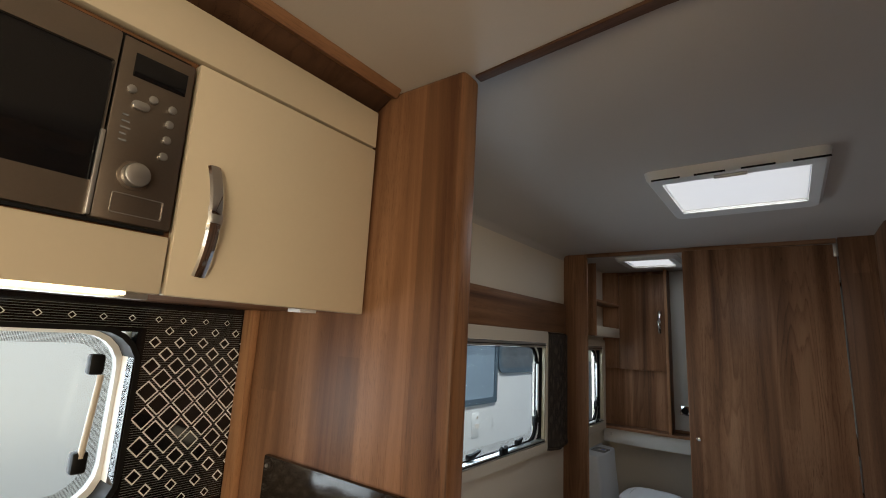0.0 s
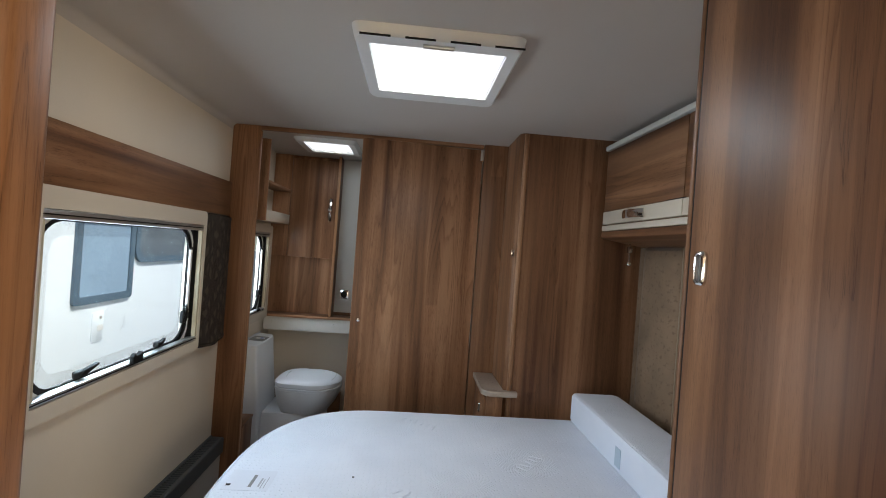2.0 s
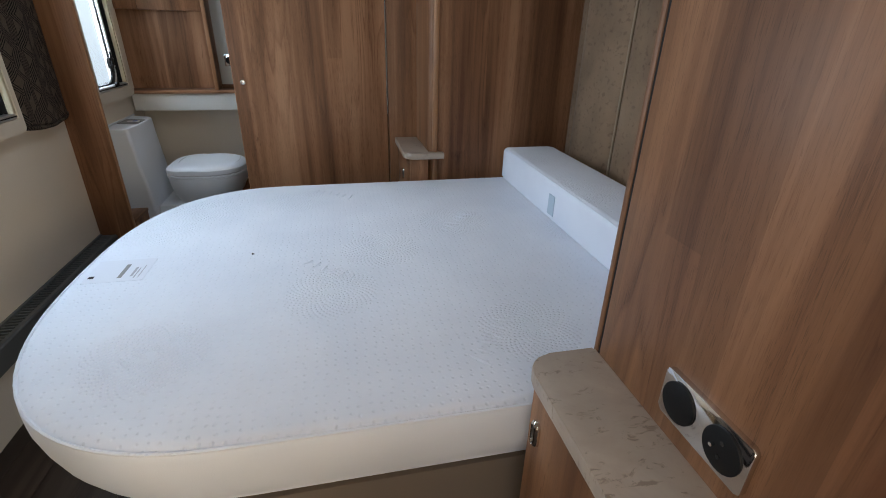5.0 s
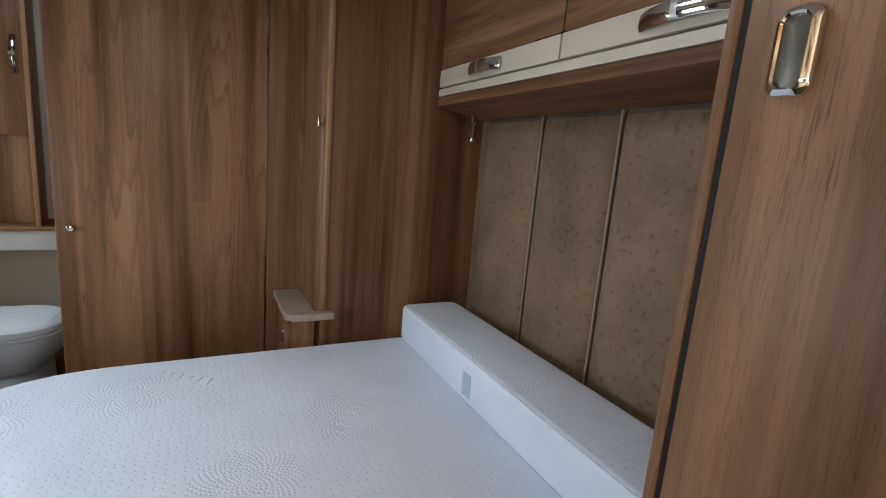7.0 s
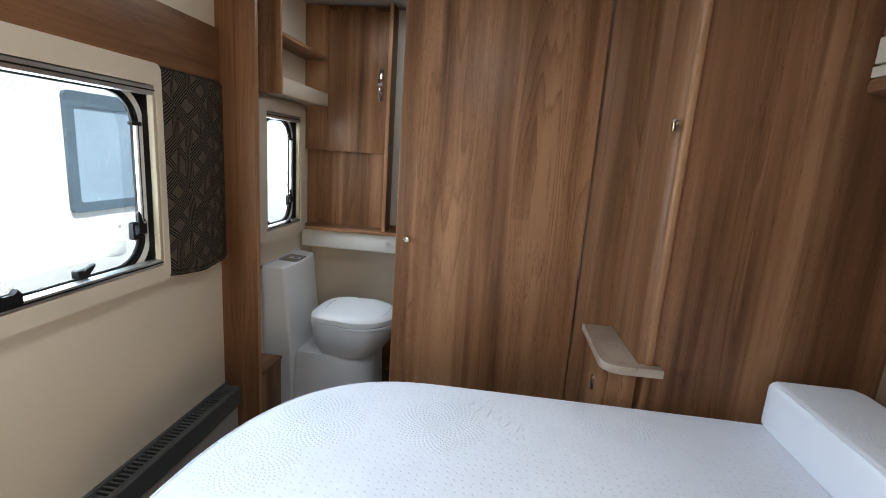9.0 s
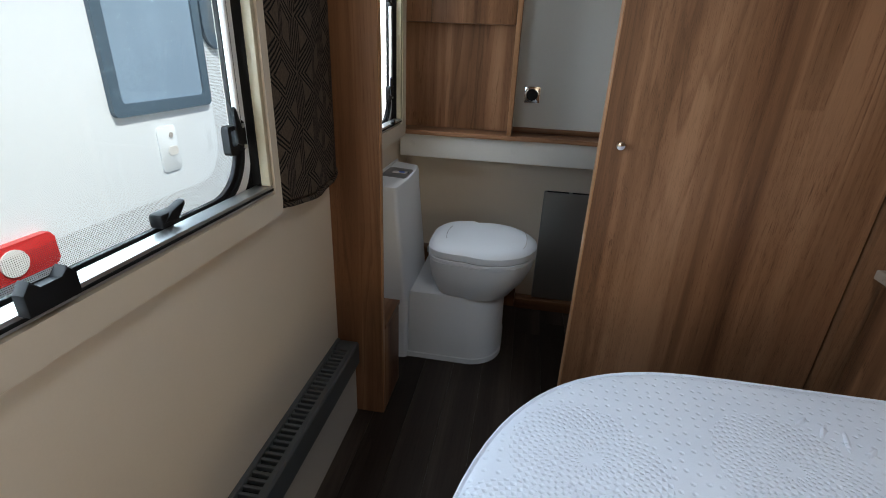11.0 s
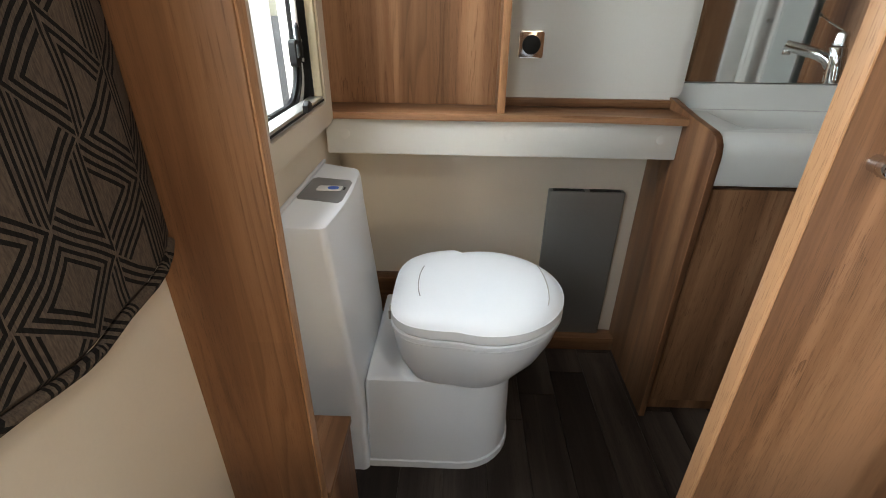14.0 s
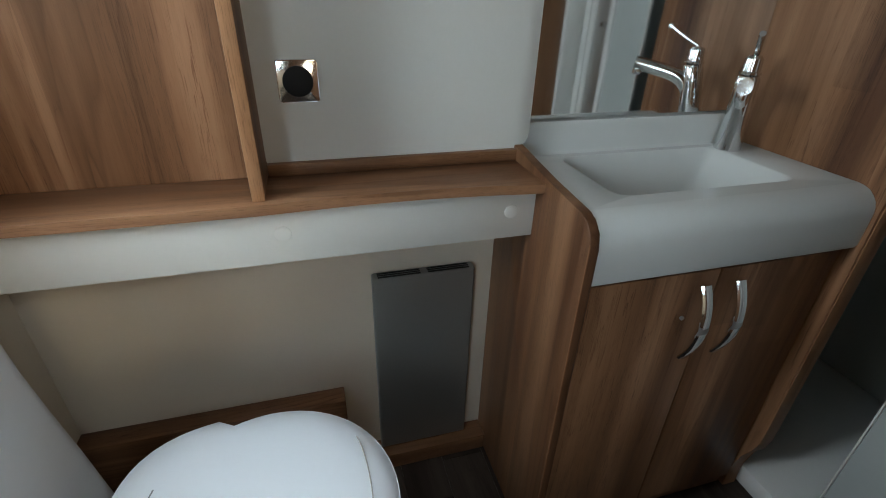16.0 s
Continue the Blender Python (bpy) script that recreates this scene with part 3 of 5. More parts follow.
    clamp = part("stay_bracket", prism(rounded(ys - 0.002, ys + 0.022, hz0 + 0.094, hz0 + 0.148, 0.009), "x", x1 - 0.004, x1 + 0.007, 0.002), black_plastic, w, "black catch")
    part("loop", ring(rounded(ys - 0.036, ys - 0.006, hz0 + 0.090, hz0 + 0.142, 0.008), rounded(ys - 0.028, ys - 0.012, hz0 + 0.106, hz0 + 0.134, 0.005), "x", x1 - 0.004, x1 + 0.010), black_plastic, clamp)
    part("lever", prism([(ys - 0.014, hz0 + 0.110), (ys + 0.002, hz0 + 0.104), (ys + 0.008, hz0 + 0.124), (ys - 0.006, hz0 + 0.166), (ys - 0.011, hz0 + 0.174), (ys - 0.016, hz0 + 0.168)], "x", x1 + 0.006, x1 + 0.014, 0.003), black_plastic, clamp)
    for dy, dz in ((0.014, 0.100), (0.014, 0.138), (-0.022, 0.098)):
        part("screw", disc((ys + dy, hz0 + dz), "x", 0.004, x1 + 0.007, x1 + 0.0095, 10), alu, clamp)
    part("hinge_pin", block(x1 - 0.004, x1 + 0.012, ys - 0.018, ys + 0.022, hz1 - 0.118, hz1 - 0.106, 0.004), black_plastic, w)
    for k, yy in enumerate(stays):
        zz = hz0 + 0.030
        latch = part("latch", block(x1 - 0.012, x1 + 0.012, yy - 0.022, yy + 0.018, zz - 0.010, zz + 0.014, 0.006), black_plastic, w, "black turning latch")
        tip = 0.07 if k else 0.03
        part("latch_arm", prism([(yy - 0.018, zz), (yy + 0.01, zz - 0.004), (yy + tip, zz + 0.016), (yy + tip, zz + 0.023), (yy, zz + 0.014)], "x", x1 - 0.002, x1 + 0.014, 0.003), black_plastic, latch)
    return w


win = caravan_window("window_1", "wide caravan window in a cream surround with black latches", 1.475, 2.483, 0.836, 1.482, BW, (2.205, 1.755))
part("blind_catch", prism([(1.950, 0.90), (2.010, 0.90), (2.010, 0.925), (2.000, 0.937), (1.993, 0.925), (1.967, 0.925), (1.960, 0.937), (1.950, 0.925)], "x", XL + 0.046, XL + 0.062, 0.002), black_plastic, win, "small black blind catch")
wwin = caravan_window("window_2", "narrow washroom window in a cream surround", 3.045, 3.512, 0.836, 1.462, WW, (), 0.012)
part("blind_catch", prism([(3.30, 0.900), (3.33, 0.900), (3.33, 0.914), (3.315, 0.922), (3.30, 0.914)], "x", XL + 0.046, XL + 0.058, 0.002), black_plastic, wwin)
part("corner_boss", block(XL, XL + 0.058, 3.042, 3.075, 0.828, 0.858, 0.01), cream, wwin)


def kitchen_window():
    y0, y1, z0, z1 = KW
    w = thing("window_3", "rounded kitchen window with a black rubber seal and blue-white daylight", "window", (XL, 0, z0), kind="structure")
    xf = -0.934
    o = rounded(y0 - 0.004, y1 + 0.014, z0 - 0.014, z1 + 0.010, 0.085)
    a = rounded(y0 + 0.004, y1 + 0.004, z0 - 0.004, z1 + 0.001, 0.080)
    b = rounded(y0 + 0.014, y1 - 0.008, z0 + 0.008, z1 - 0.008, 0.074)
    c = rounded(y0 + 0.036, y1 - 0.030, z0 + 0.030, z1 - 0.028, 0.056)
    part("rubber_seal", ring(o, a, "x", XL - 0.036, xf + 0.003), black_plastic, w, "black rubber seal")
    part("sash", ring(a, b, "x", XL - 0.05, XL - 0.030), white_frame, w, "pale inner sash")
    part("dot_print", ring(b, c, "x", XL - 0.0535, XL - 0.0530), dots_mat, w, "printed dots round the pane")
    p = part("pane", prism(rounded(y0, y1, z0, z1, 0.08), "x", XL - 0.058, XL - 0.054), acrylic, w)
    p.visible_shadow = False
    part("stay", tube([(XL + 0.012, y1 - 0.058, z0 + 0.11), (XL + 0.012, y1 - 0.048, z1 - 0.09)], 0.006), cream, w)
    for zz in (z1 - 0.07, z0 + 0.10):
        part("stay_bracket", block(XL - 0.01, XL + 0.016, y1 - 0.072, y1 - 0.044, zz - 0.02, zz + 0.022, 0.006), black_plastic, w)
    part("latch", block(XL - 0.03, XL, y1 - 0.26, y1 - 0.15, z0 + 0.02, z0 + 0.045, 0.008), black_plastic, w, "black latch")
    return w


kitchen_window()


def rooflight(name, label, x0, x1, y0, y1, m, lip):
    """A rooflight with a deep white surround; m: the surround's width on the far, side and near edges."""
    w = thing(name, label, "rooflight", ((x0 + x1) / 2, (y0 + y1) / 2, H), kind="structure")
    far, side, near = m
    zb = H - lip
    loops = []
    for d, z, r in ((0.0, H - 0.001, 0.03), (-0.004, zb + 0.012, 0.03), (-0.014, zb, 0.03)):
        loops.append([(u, v, z) for u, v in rounded(x0 - side - d, x1 + side + d, y0 - near - d, y1 + far + d, r)])
    inner = rounded(x0, x1, y0, y1, 0.008)
    loops.append([(u, v, zb + 0.004) for u, v in inner])
    loops.append([(u, v, zb + 0.020) for u, v in inner])
    part("window_frame", loft(loops, False), white_frame, w, "white moulded surround")
    part("blind_bar", block(x0 + 0.001, x1 - 0.001, y1 - 0.022, y1 - 0.018, zb + 0.0035, zb + 0.0065), skirting_grey, w)
    part("blind_sheet", block(x0 + 0.001, x1 - 0.001, y0 + 0.001, y1 - 0.001, zb + 0.016, zb + 0.018), opal_mat, w, "milky blind sheet")
    p = part("pane", prism(rounded(x0 - 0.06, x1 + 0.06, y0 - 0.06, y1 + 0.06, 0.02), "z", H + 0.055, H + 0.06), acrylic, w, "clear dome sheet")
    p.visible_shadow = False
    return w, zb


rl, zb = rooflight("window_4", "square white rooflight bright with daylight", SK[0], SK[1], SK[2], SK[3], (0.085, 0.045, 0.075), 0.032)
for k in range(4):
    xx = -0.135 + 0.125 * k
    part("slot", block(xx, xx + 0.085, 1.5125, 1.5150, zb - 0.0015, zb + 0.004), black_plastic, rl)
part("blind_handle", block(0.04, 0.13, 1.545, 1.56, zb - 0.006, zb + 0.003, 0.002), alu, rl)
rooflight("window_5", "small square white washroom rooflight", BS[0], BS[1], BS[2], BS[3], (0.05, 0.05, 0.05), 0.025)

# ---- outside: the neighbouring caravan ----
XN = -2.02
van = thing("parked_caravan", "white parked caravan with tinted windows standing close beside", "caravan", (XN - 1.1, 3, -0.55))
part("body", block(XN - 2.2, XN, -1.6, 6.2, -0.2, 2.05, 0.06, 3), van_white, van)


def van_pane(y0, y1, z0, z1, dark, r=0.03):
    f = part("window", ring(rounded(y0, y1, z0, z1, r), rounded(y0 + 0.05, y1 - 0.05, z0 + 0.05, z1 - 0.07, r * 0.7), "x", XN, XN + 0.02), van_window_frame, van, "slate window frame")
    part("pane", prism(rounded(y0 + 0.03, y1 - 0.03, z0 + 0.03, z1 - 0.03, r * 0.8), "x", XN + 0.002, XN + 0.010), dark, f)


van_pane(3.23, 3.83, 0.866, 1.465, van_window)
van_pane(3.845, 4.7, 1.118, 1.85, van_dark_window, 0.11)
flap = part("filler_flap", prism(rounded(3.44, 3.56, 0.60, 0.80, 0.02), "x", XN, XN + 0.006, 0.002), van_white, van, "white locker flap")
part("flap_lock", disc((3.52, 0.76), "x", 0.012, XN + 0.006, XN + 0.010, 14), skirting_grey, flap)
part("flap_recess", prism(rounded(3.49, 3.55, 0.67, 0.71, 0.015), "x", XN + 0.006, XN + 0.009), white_frame, flap)
light = part("tail_light", prism(rounded(2.55, 2.86, 0.425, 0.545, 0.02), "x", XN, XN + 0.03, 0.008), red_lens, van, "red tail light")
part("clear_lens", disc((2.71, 0.485), "x", 0.045, XN + 0.03, XN + 0.036, 20), white_print, light)
for za in (0.22,):
    part("moulding", block(XN, XN + 0.012, -1.5, 6.1, za, za + 0.02, 0.005), van_white, van)
for yy in (0.2, 4.4):
    wheel = part("wheel", disc((yy, -0.22), "x", 0.33, XN - 0.25, XN - 0.03, 28, 0.03), black_plastic, van)
    part("rim", disc((yy, -0.22), "x", 0.2, XN - 0.04, XN - 0.022, 24, 0.01), alu, wheel)

# ---- kitchen ----
endp = solid("wall_kitchen_end", block(XL, -0.287, 0.632, 0.689, 0, 1.9465, 0.012, 4), wood_z, "tall walnut end panel of the kitchen", "wall")
part("corner_strip", block(-0.934, -0.888, 0.612, 0.632, 0.9, 1.485, 0.004), edge_wood, endp, "light walnut corner strip")
part("splash_guard", block(-0.785, -0.31, 0.618, 0.632, 0.88, 1.136, 0.004), dark_glass, endp, "dark brown glass splash guard")
part("screw_cap", disc((-0.77, 1.115), "y", 0.004, 0.615, 0.618, 10), alu, endp)

splash = solid("wall_splashback", pierced("x", XL, -0.934, YF, 0.63, 0.9, 1.46, [KW]), black_gloss, "glossy black splashback printed with white diamonds", "splashback")


def diamonds(solid_fill=False):
    """White diamond outlines that grow and shrink from row to row, or the black fields inside them."""
    bm = bmesh.new()
    x = -0.9333
    step = 0.053
    rows = 20
    for j in range(rows):
        z = 1.424 - j * 0.0243 - j * j * 0.00025
        s = 0.0075 + 0.0170 * math.sin(math.pi * min(1.0, j / 15)) ** 1.2
        for i in range(-1, 20):
            y = 0.571 - step * (i - (0.5 if j % 2 else 0))
            if y > 0.626:
                continue
            if KW[0] - 0.02 < y < KW[1] + 0.022 and KW[2] - 0.02 < z < KW[3] + 0.015:
                continue
            t = min(0.0042, s * 0.3)
            o = [bm.verts.new((x, y + a * s, z + b * s)) for a, b in ((1, 0), (0, 1), (-1, 0), (0, -1))]
            q = [bm.verts.new((x, y + a * (s - t), z + b * (s - t))) for a, b in ((1, 0), (0, 1), (-1, 0), (0, -1))]
            if solid_fill:
                bmesh.ops.delete(bm, geom=o, context="VERTS")
                bm.faces.new(q)
                continue
            for k in range(4):
                bm.faces.new((o[k], o[(k + 1) % 4], q[(k + 1) % 4], q[k]))
    return bm


def fine_lines():
    bm = bmesh.new()
    x = -0.9333
    for j in range(86):
        z = 1.445 - j * 0.0050
        yb = KW[1] + 0.016 if KW[2] - 0.015 < z < KW[3] + 0.01 else 0.0
        v = [bm.verts.new(p) for p in ((x - 0.0003, yb, z), (x - 0.0003, 0.61, z), (x - 0.0003, 0.61, z + 0.0009), (x - 0.0003, yb, z + 0.0009))]
        bm.faces.new(v)
    return bm


tagged(part("printed_lines", fine_lines(), line_print, splash), kind="stuff")
tagged(part("printed_fields", diamonds(True), black_gloss, splash, "black fields inside the diamonds"), kind="stuff")
tagged(part("printed_diamonds", diamonds(), white_print, splash, "white printed diamond pattern"), kind="stuff")


def arc_handle(parent, at, length, out, upright, width=0.018, name="handle", label="chrome bow handle"):
    """A flat bow handle; at: its middle on the face, out: the way it stands off, upright: the way it runs."""
    c, n, d = Vector(at), Vector(out), Vector(upright)
    pts = []
    for k in range(13):
        s = -1 + 2 * k / 12
        pts.append(c + d * (s * length / 2) + n * (0.006 + 0.024 * (1 - s * s)))
    h = part(name, tube(pts, 0.0045, 8, width / 0.009, wide=tuple(n)), chrome, parent, label)
    part("grip", tube([c + n * 0.0275 + d * (-length * 0.10), c + n * 0.031, c + n * 0.0275 + d * (length * 0.10)], 0.0045, 8, width / 0.0085, wide=tuple(n)), alu, h)
    return h


wallcab = thing("kitchen_wall_cabinet", "cream-fronted kitchen wall cabinet with a chrome bow handle", "cabinet", (-0.72, 0.0, 1.455))
part("body", block(XL, -0.53, -0.9, 0.628, 1.46, 1.90, 0.002), wood_y, wallcab)
dr = part("door", block(-0.53, -0.51, 0.237, 0.622, 1.455, 1.815, 0.003), cream_gloss, wallcab, "cream cabinet door")
arc_handle(dr, (-0.51, 0.278, 1.572), 0.17, (1, 0, 0), (0, 0, 1), 0.022)
part("top_panel", block(-0.53, -0.51, -0.9, 0.622, 1.82, 1.903, 0.003), cream_gloss, wallcab)
part("lower_panel", block(-0.53, -0.51, -0.9, 0.232, 1.455, 1.537, 0.003), cream_gloss, wallcab)
# darker wood than the lip: the shadow above the cabinet is put into its colour
part("pelmet", prism([(-0.56, 1.905), (-0.535, 1.905), (-0.480, 1.934), (-0.474, 1.9465), (-0.56, 1.9465)], "y", -0.9, 0.628), dark_wood, wallcab, "walnut ceiling pelmet, coloured dark for its shade")
part("pelmet_edge", prism([(-0.4795, 1.933), (-0.464, 1.928), (-0.452, 1.9465), (-0.473, 1.9465)], "y", -0.9, 0.628), wood_y, wallcab)
part("catch_plate", block(-0.62, -0.58, 0.52, 0.56, 1.452, 1.459, 0.001), white_print, wallcab)

oven = thing("microwave_oven", "brushed steel built-in microwave with black glass door and round knob", "microwave", (-0.7, 0.0, 1.54))
part("body", block(-0.9, -0.522, -0.25, 0.228, 1.541, 1.812), black_plastic, oven)
panel_o = part("control_panel", block(-0.524, -0.508, 0.133, 0.230, 1.545, 1.803, 0.003), steel, oven, "steel control panel")
part("display", block(-0.509, -0.5065, 0.150, 0.220, 1.749, 1.784, 0.001), black_gloss, panel_o)
for yy, zz in ((0.152, 1.729), (0.180, 1.725), (0.206, 1.721), (0.205, 1.698), (0.205, 1.674), (0.204, 1.649)):
    part("button", disc((yy, zz), "x", 0.006, -0.508, -0.5035, 14, 0.0015), alu, panel_o)
part("start_button", prism(rounded(0.155, 0.177, 1.704, 1.716, 0.005), "x", -0.508, -0.504, 0.001), alu, panel_o)
kn = part("knob", disc((0.173, 1.610), "x", 0.0165, -0.508, -0.490, 28, 0.004), alu, panel_o, "round metal knob")
part("knob_ring", disc((0.173, 1.610), "x", 0.0205, -0.508, -0.5045, 28, 0.001), steel, kn)
part("door_button", ring(rounded(0.152, 0.216, 1.556, 1.584, 0.003), rounded(0.1532, 0.2148, 1.5572, 1.5828, 0.002), "x", -0.508, -0.5066), alu, panel_o)
for k in range(5):
    part("print_mark", block(-0.5085, -0.5075, 0.147, 0.147 + 0.008 + 0.002 * (k % 3), 1.690 - 0.009 * k, 1.6925 - 0.009 * k), grey_print, panel_o)
od = part("door", ring(rounded(-0.245, 0.130, 1.545, 1.803, 0.004), rounded(-0.20, 0.128, 1.590, 1.760, 0.004), "x", -0.524, -0.507), steel, oven, "steel door frame")
part("door_glass", block(-0.52, -0.512, -0.205, 0.1295, 1.585, 1.765), black_gloss, od)
part("door_trim", block(-0.5075, -0.502, 0.126, 0.1315, 1.546, 1.66, 0.001), alu, od)

strip = thing("led_strip_light", "glowing warm LED strip under the kitchen wall cabinet", "light", (-0.55, -0.1, 1.45))
part("profile", block(-0.560, -0.531, -0.9, 0.225, 1.447, 1.4585), alu, strip)
part("diffuser", block(-0.529, -0.513, -0.88, 0.19, 1.4505, 1.4545), led, strip)

# ---- bedroom: near wardrobe and bedside ----
wr = thing("wardrobe", "tall walnut wardrobe with a chrome push latch, beside the bed", "wardrobe", (0.88, 0.85, 0))
part("body", block(0.610, XR, 0.0, 1.095, 0, H, 0.003), wood_z, wr)
part("far_edge", block(0.572, 0.612, 1.082, 1.095, 0, 1.985, 0.004), wood_z, wr)
wd = part("door", block(0.572, 0.590, 0.652, 1.077, 0.10, 1.932, 0.003), wood_z, wr, "walnut door")
part("door", block(0.572, 0.590, 0.10, 0.644, 0.10, 1.932, 0.003), wood_z, wr, "walnut door")
part("top_filler", block(0.572, 0.592, 0.0, 1.078, 1.940, H, 0.002), wood_z, wr)
part("plinth", block(0.575, 0.592, 0.0, 1.078, 0, 0.095), wood_y, wr)
# black filler that puts the shade of the door gap into colour; no real seal
part("gap_shade_strip", block(0.574, 0.609, 1.0772, 1.0818, 0.10, 1.93), black_plastic, wr, "black strip standing in for shade in the door gap")


def push_latch(parent, x, y, z, w=0.034, h=0.074):
    """A chrome push latch: a bevelled rim round a brushed plate."""
    loops = []
    for k, d in ((0.0, 0.0), (0.0, 0.005), (0.002, 0.008), (0.005, 0.0095), (0.0065, 0.008), (0.007, 0.004)):
        loops.append([(x - d, u, v) for u, v in rounded(y - w / 2 + k, y + w / 2 - k, z - h / 2 + k, z + h / 2 - k, 0.0105 - k * 0.6)])
    rim = part("latch", loft(loops, False), chrome, parent, "chrome push latch")
    part("latch_plate", prism(rounded(y - w / 2 + 0.0065, y + w / 2 - 0.0065, z - h / 2 + 0.0065, z + h / 2 - 0.0065, 0.005), "x", x, x - 0.0055, 0.001), latch_steel, rim)
    return rim


push_latch(wd, 0.572, 1.0365, 1.387, 0.030, 0.062)

sock = thing("twin_socket", "chrome twin wall socket with two round black inserts", "socket", (0.57, 0.86, 0.79))
fr = part("frame", prism(rounded(0.780, 0.920, 0.750, 0.818, 0.006), "x", 0.572, 0.564, 0.002), chrome, sock)
for yy in (0.888, 0.815):
    ins = part("insert", disc((yy, 0.784), "x", 0.0275, 0.5645, 0.561, 28, 0.0012), black_plastic, sock, "round black insert")
    if yy < 0.85:
        for dz in (-0.01, 0.01):
            part("pin_hole", disc((yy, 0.784 + dz), "x", 0.003, 0.5612, 0.5605, 10), black_gloss, ins)
        part("earth_pin", disc((yy + 0.01, 0.784), "x", 0.0025, 0.561, 0.556, 10), chrome, ins)


def bedside(name_label, x0, x1, y0, y1, top, hy, hz):
    b = thing("bedside_cabinet", name_label, "bedside cabinet", ((x0 + x1) / 2, (y0 + y1) / 2, 0), "bedside cabinets")
    part("top", prism(top, "z", 0.690, 0.716, 0.003), stone, b, "beige stone-effect top")
    part("body", block(x0 + 0.012, x1, y0 + 0.012, y1 - 0.012, 0, 0.688, 0.002), wood_z, b)
    d = part("door", block(x0, x0 + 0.012, y0 + 0.016, y1 - 0.016, 0.06, 0.680, 0.002), wood_z, b)
    push_latch(d, x0, hy, hz, 0.022, 0.052)
    return b


bedside("narrow walnut bedside cabinet with a beige top against the wardrobe", 0.46, 0.5715, 0.66, 1.088, rounded(0.445, 0.5715, 0.655, 1.092, 0.03, 6, (0.004, 0.004, 0.004, 0.045)), 1.040, 0.595)

# ---- bedroom: far wardrobe, bedside, bed ----
fw = thing("corner_wardrobe", "walnut corner wardrobe panel with a rounded front edge beside the bed", "wardrobe", (0.88, 2.65, 0))
part("body", prism(rounded(0.548, XR, 2.50, 2.812, 0.02, 6, (0.035, 0.002, 0.002, 0.002)), "z", 0, H), wood_z, fw)
# added strip: the corner's highlight as paler wood
part("corner_strip", prism(rounded(0.5665, 0.590, 2.492, 2.512, 0.009, 6, (0.009, 0.009, 0.001, 0.001)), "z", 0.002, 1.985), wood_highlight, fw, "rounded corner strip with the highlight put into its colour")
part("catch", block(0.536, 0.552, 2.492, 2.504, 1.378, 1.412, 0.003), chrome, fw, "small bright door catch")
bedside("narrow walnut bedside cabinet with a beige top beside the washroom door", 0.455, 0.547, 2.478, 2.813, [(0.612, 2.466), (0.612, 2.498), (0.5465, 2.498), (0.5465, 2.813), (0.441, 2.813)] + [(0.441 + 0.05 - 0.05 * math.cos(radians(a)), 2.466 + 0.05 - 0.05 * math.sin(radians(a))) for a in range(0, 91, 15)], 2.60, 0.595)


def bed_outline(inset=0.0, xh=1.15):
    y0, y1 = 1.09 + inset, 2.431 - inset
    cy, hy, dp = (y0 + y1) / 2, (y1 - y0) / 2, 0.508 - inset
    pts = [(xh - inset, y0), (xh - inset, y1)]
    N = 44
    for k in range(N + 1):
        a = math.pi / 2 + math.pi * k / N
        c, s = math.cos(a), math.sin(a)
        q = 2 / 2.6
        pts.append((-dp * abs(c) ** q, cy + hy * math.copysign(abs(s) ** q, s)))
    out = []
    for p in pts:
        if not out or (Vector(p) - Vector(out[-1])).length > 1e-4:
            out.append(p)
    return out


bed = thing("bed_base", "taupe bed base box under the mattress", "bed", (0.5, 1.75, 0))
part("box", block(-0.12, 1.17, 1.13, 2.38, 0.03, 0.435, 0.006), base_fabric, bed)
part("slat_frame", prism(bed_outline(0.07), "z", 0.436, 0.449), base_fabric, bed)
part("leg", tube([(-0.28, 1.75, 0), (-0.28, 1.75, 0.436)], 0.02), black_plastic, bed)

mat = thing("mattress", "white quilted mattress with a rounded foot and dimpled whorl pattern", "mattress", (0.5, 1.75, 0.45))
loops = []
for ins, z in ((0.050, 0.450), (0.040, 0.453), (0.028, 0.468), (0.014, 0.50), (0.005, 0.535), (0.0, 0.565), (0.0, 0.592), (0.004, 0.604), (0.012, 0.611), (0.03, 0.6145)):
    loops.append([(x, y, z) for x, y in bed_outline(ins)])
part("cover", loft(loops), quilted, mat)
for z, ins in ((0.606, 0.004), (0.456, 0.039)):
    o = bed_outline(ins)
    part("piping", tube([(x, y, z) for x, y in o[1:] + o[:1]], 0.0035, 6), quilted, mat, "white piping")
patch = part("label_patch", prism(rounded(-0.475, -0.335, 1.675, 1.80, 0.004), "z", 0.6143, 0.6153), label_white, mat, "printed white label patch")
for k, (xa, xb, ya, yb) in enumerate(((-0.40, -0.39, 1.695, 1.77), (-0.372, -0.366, 1.70, 1.75), (-0.362, -0.359, 1.69, 1.745), (-0.468, -0.455, 1.70, 1.712), (-0.352, -0.350, 1.69, 1.76))):
    part("print_mark", block(xa, xb, ya, yb, 0.6151, 0.6157), (grey_print, label_grey, label_grey, black_plastic, label_grey)[k], patch)
part("thread_speck", disc((-0.088, 1.783), "z", 0.004, 0.6143, 0.6158, 8), black_plastic, mat)
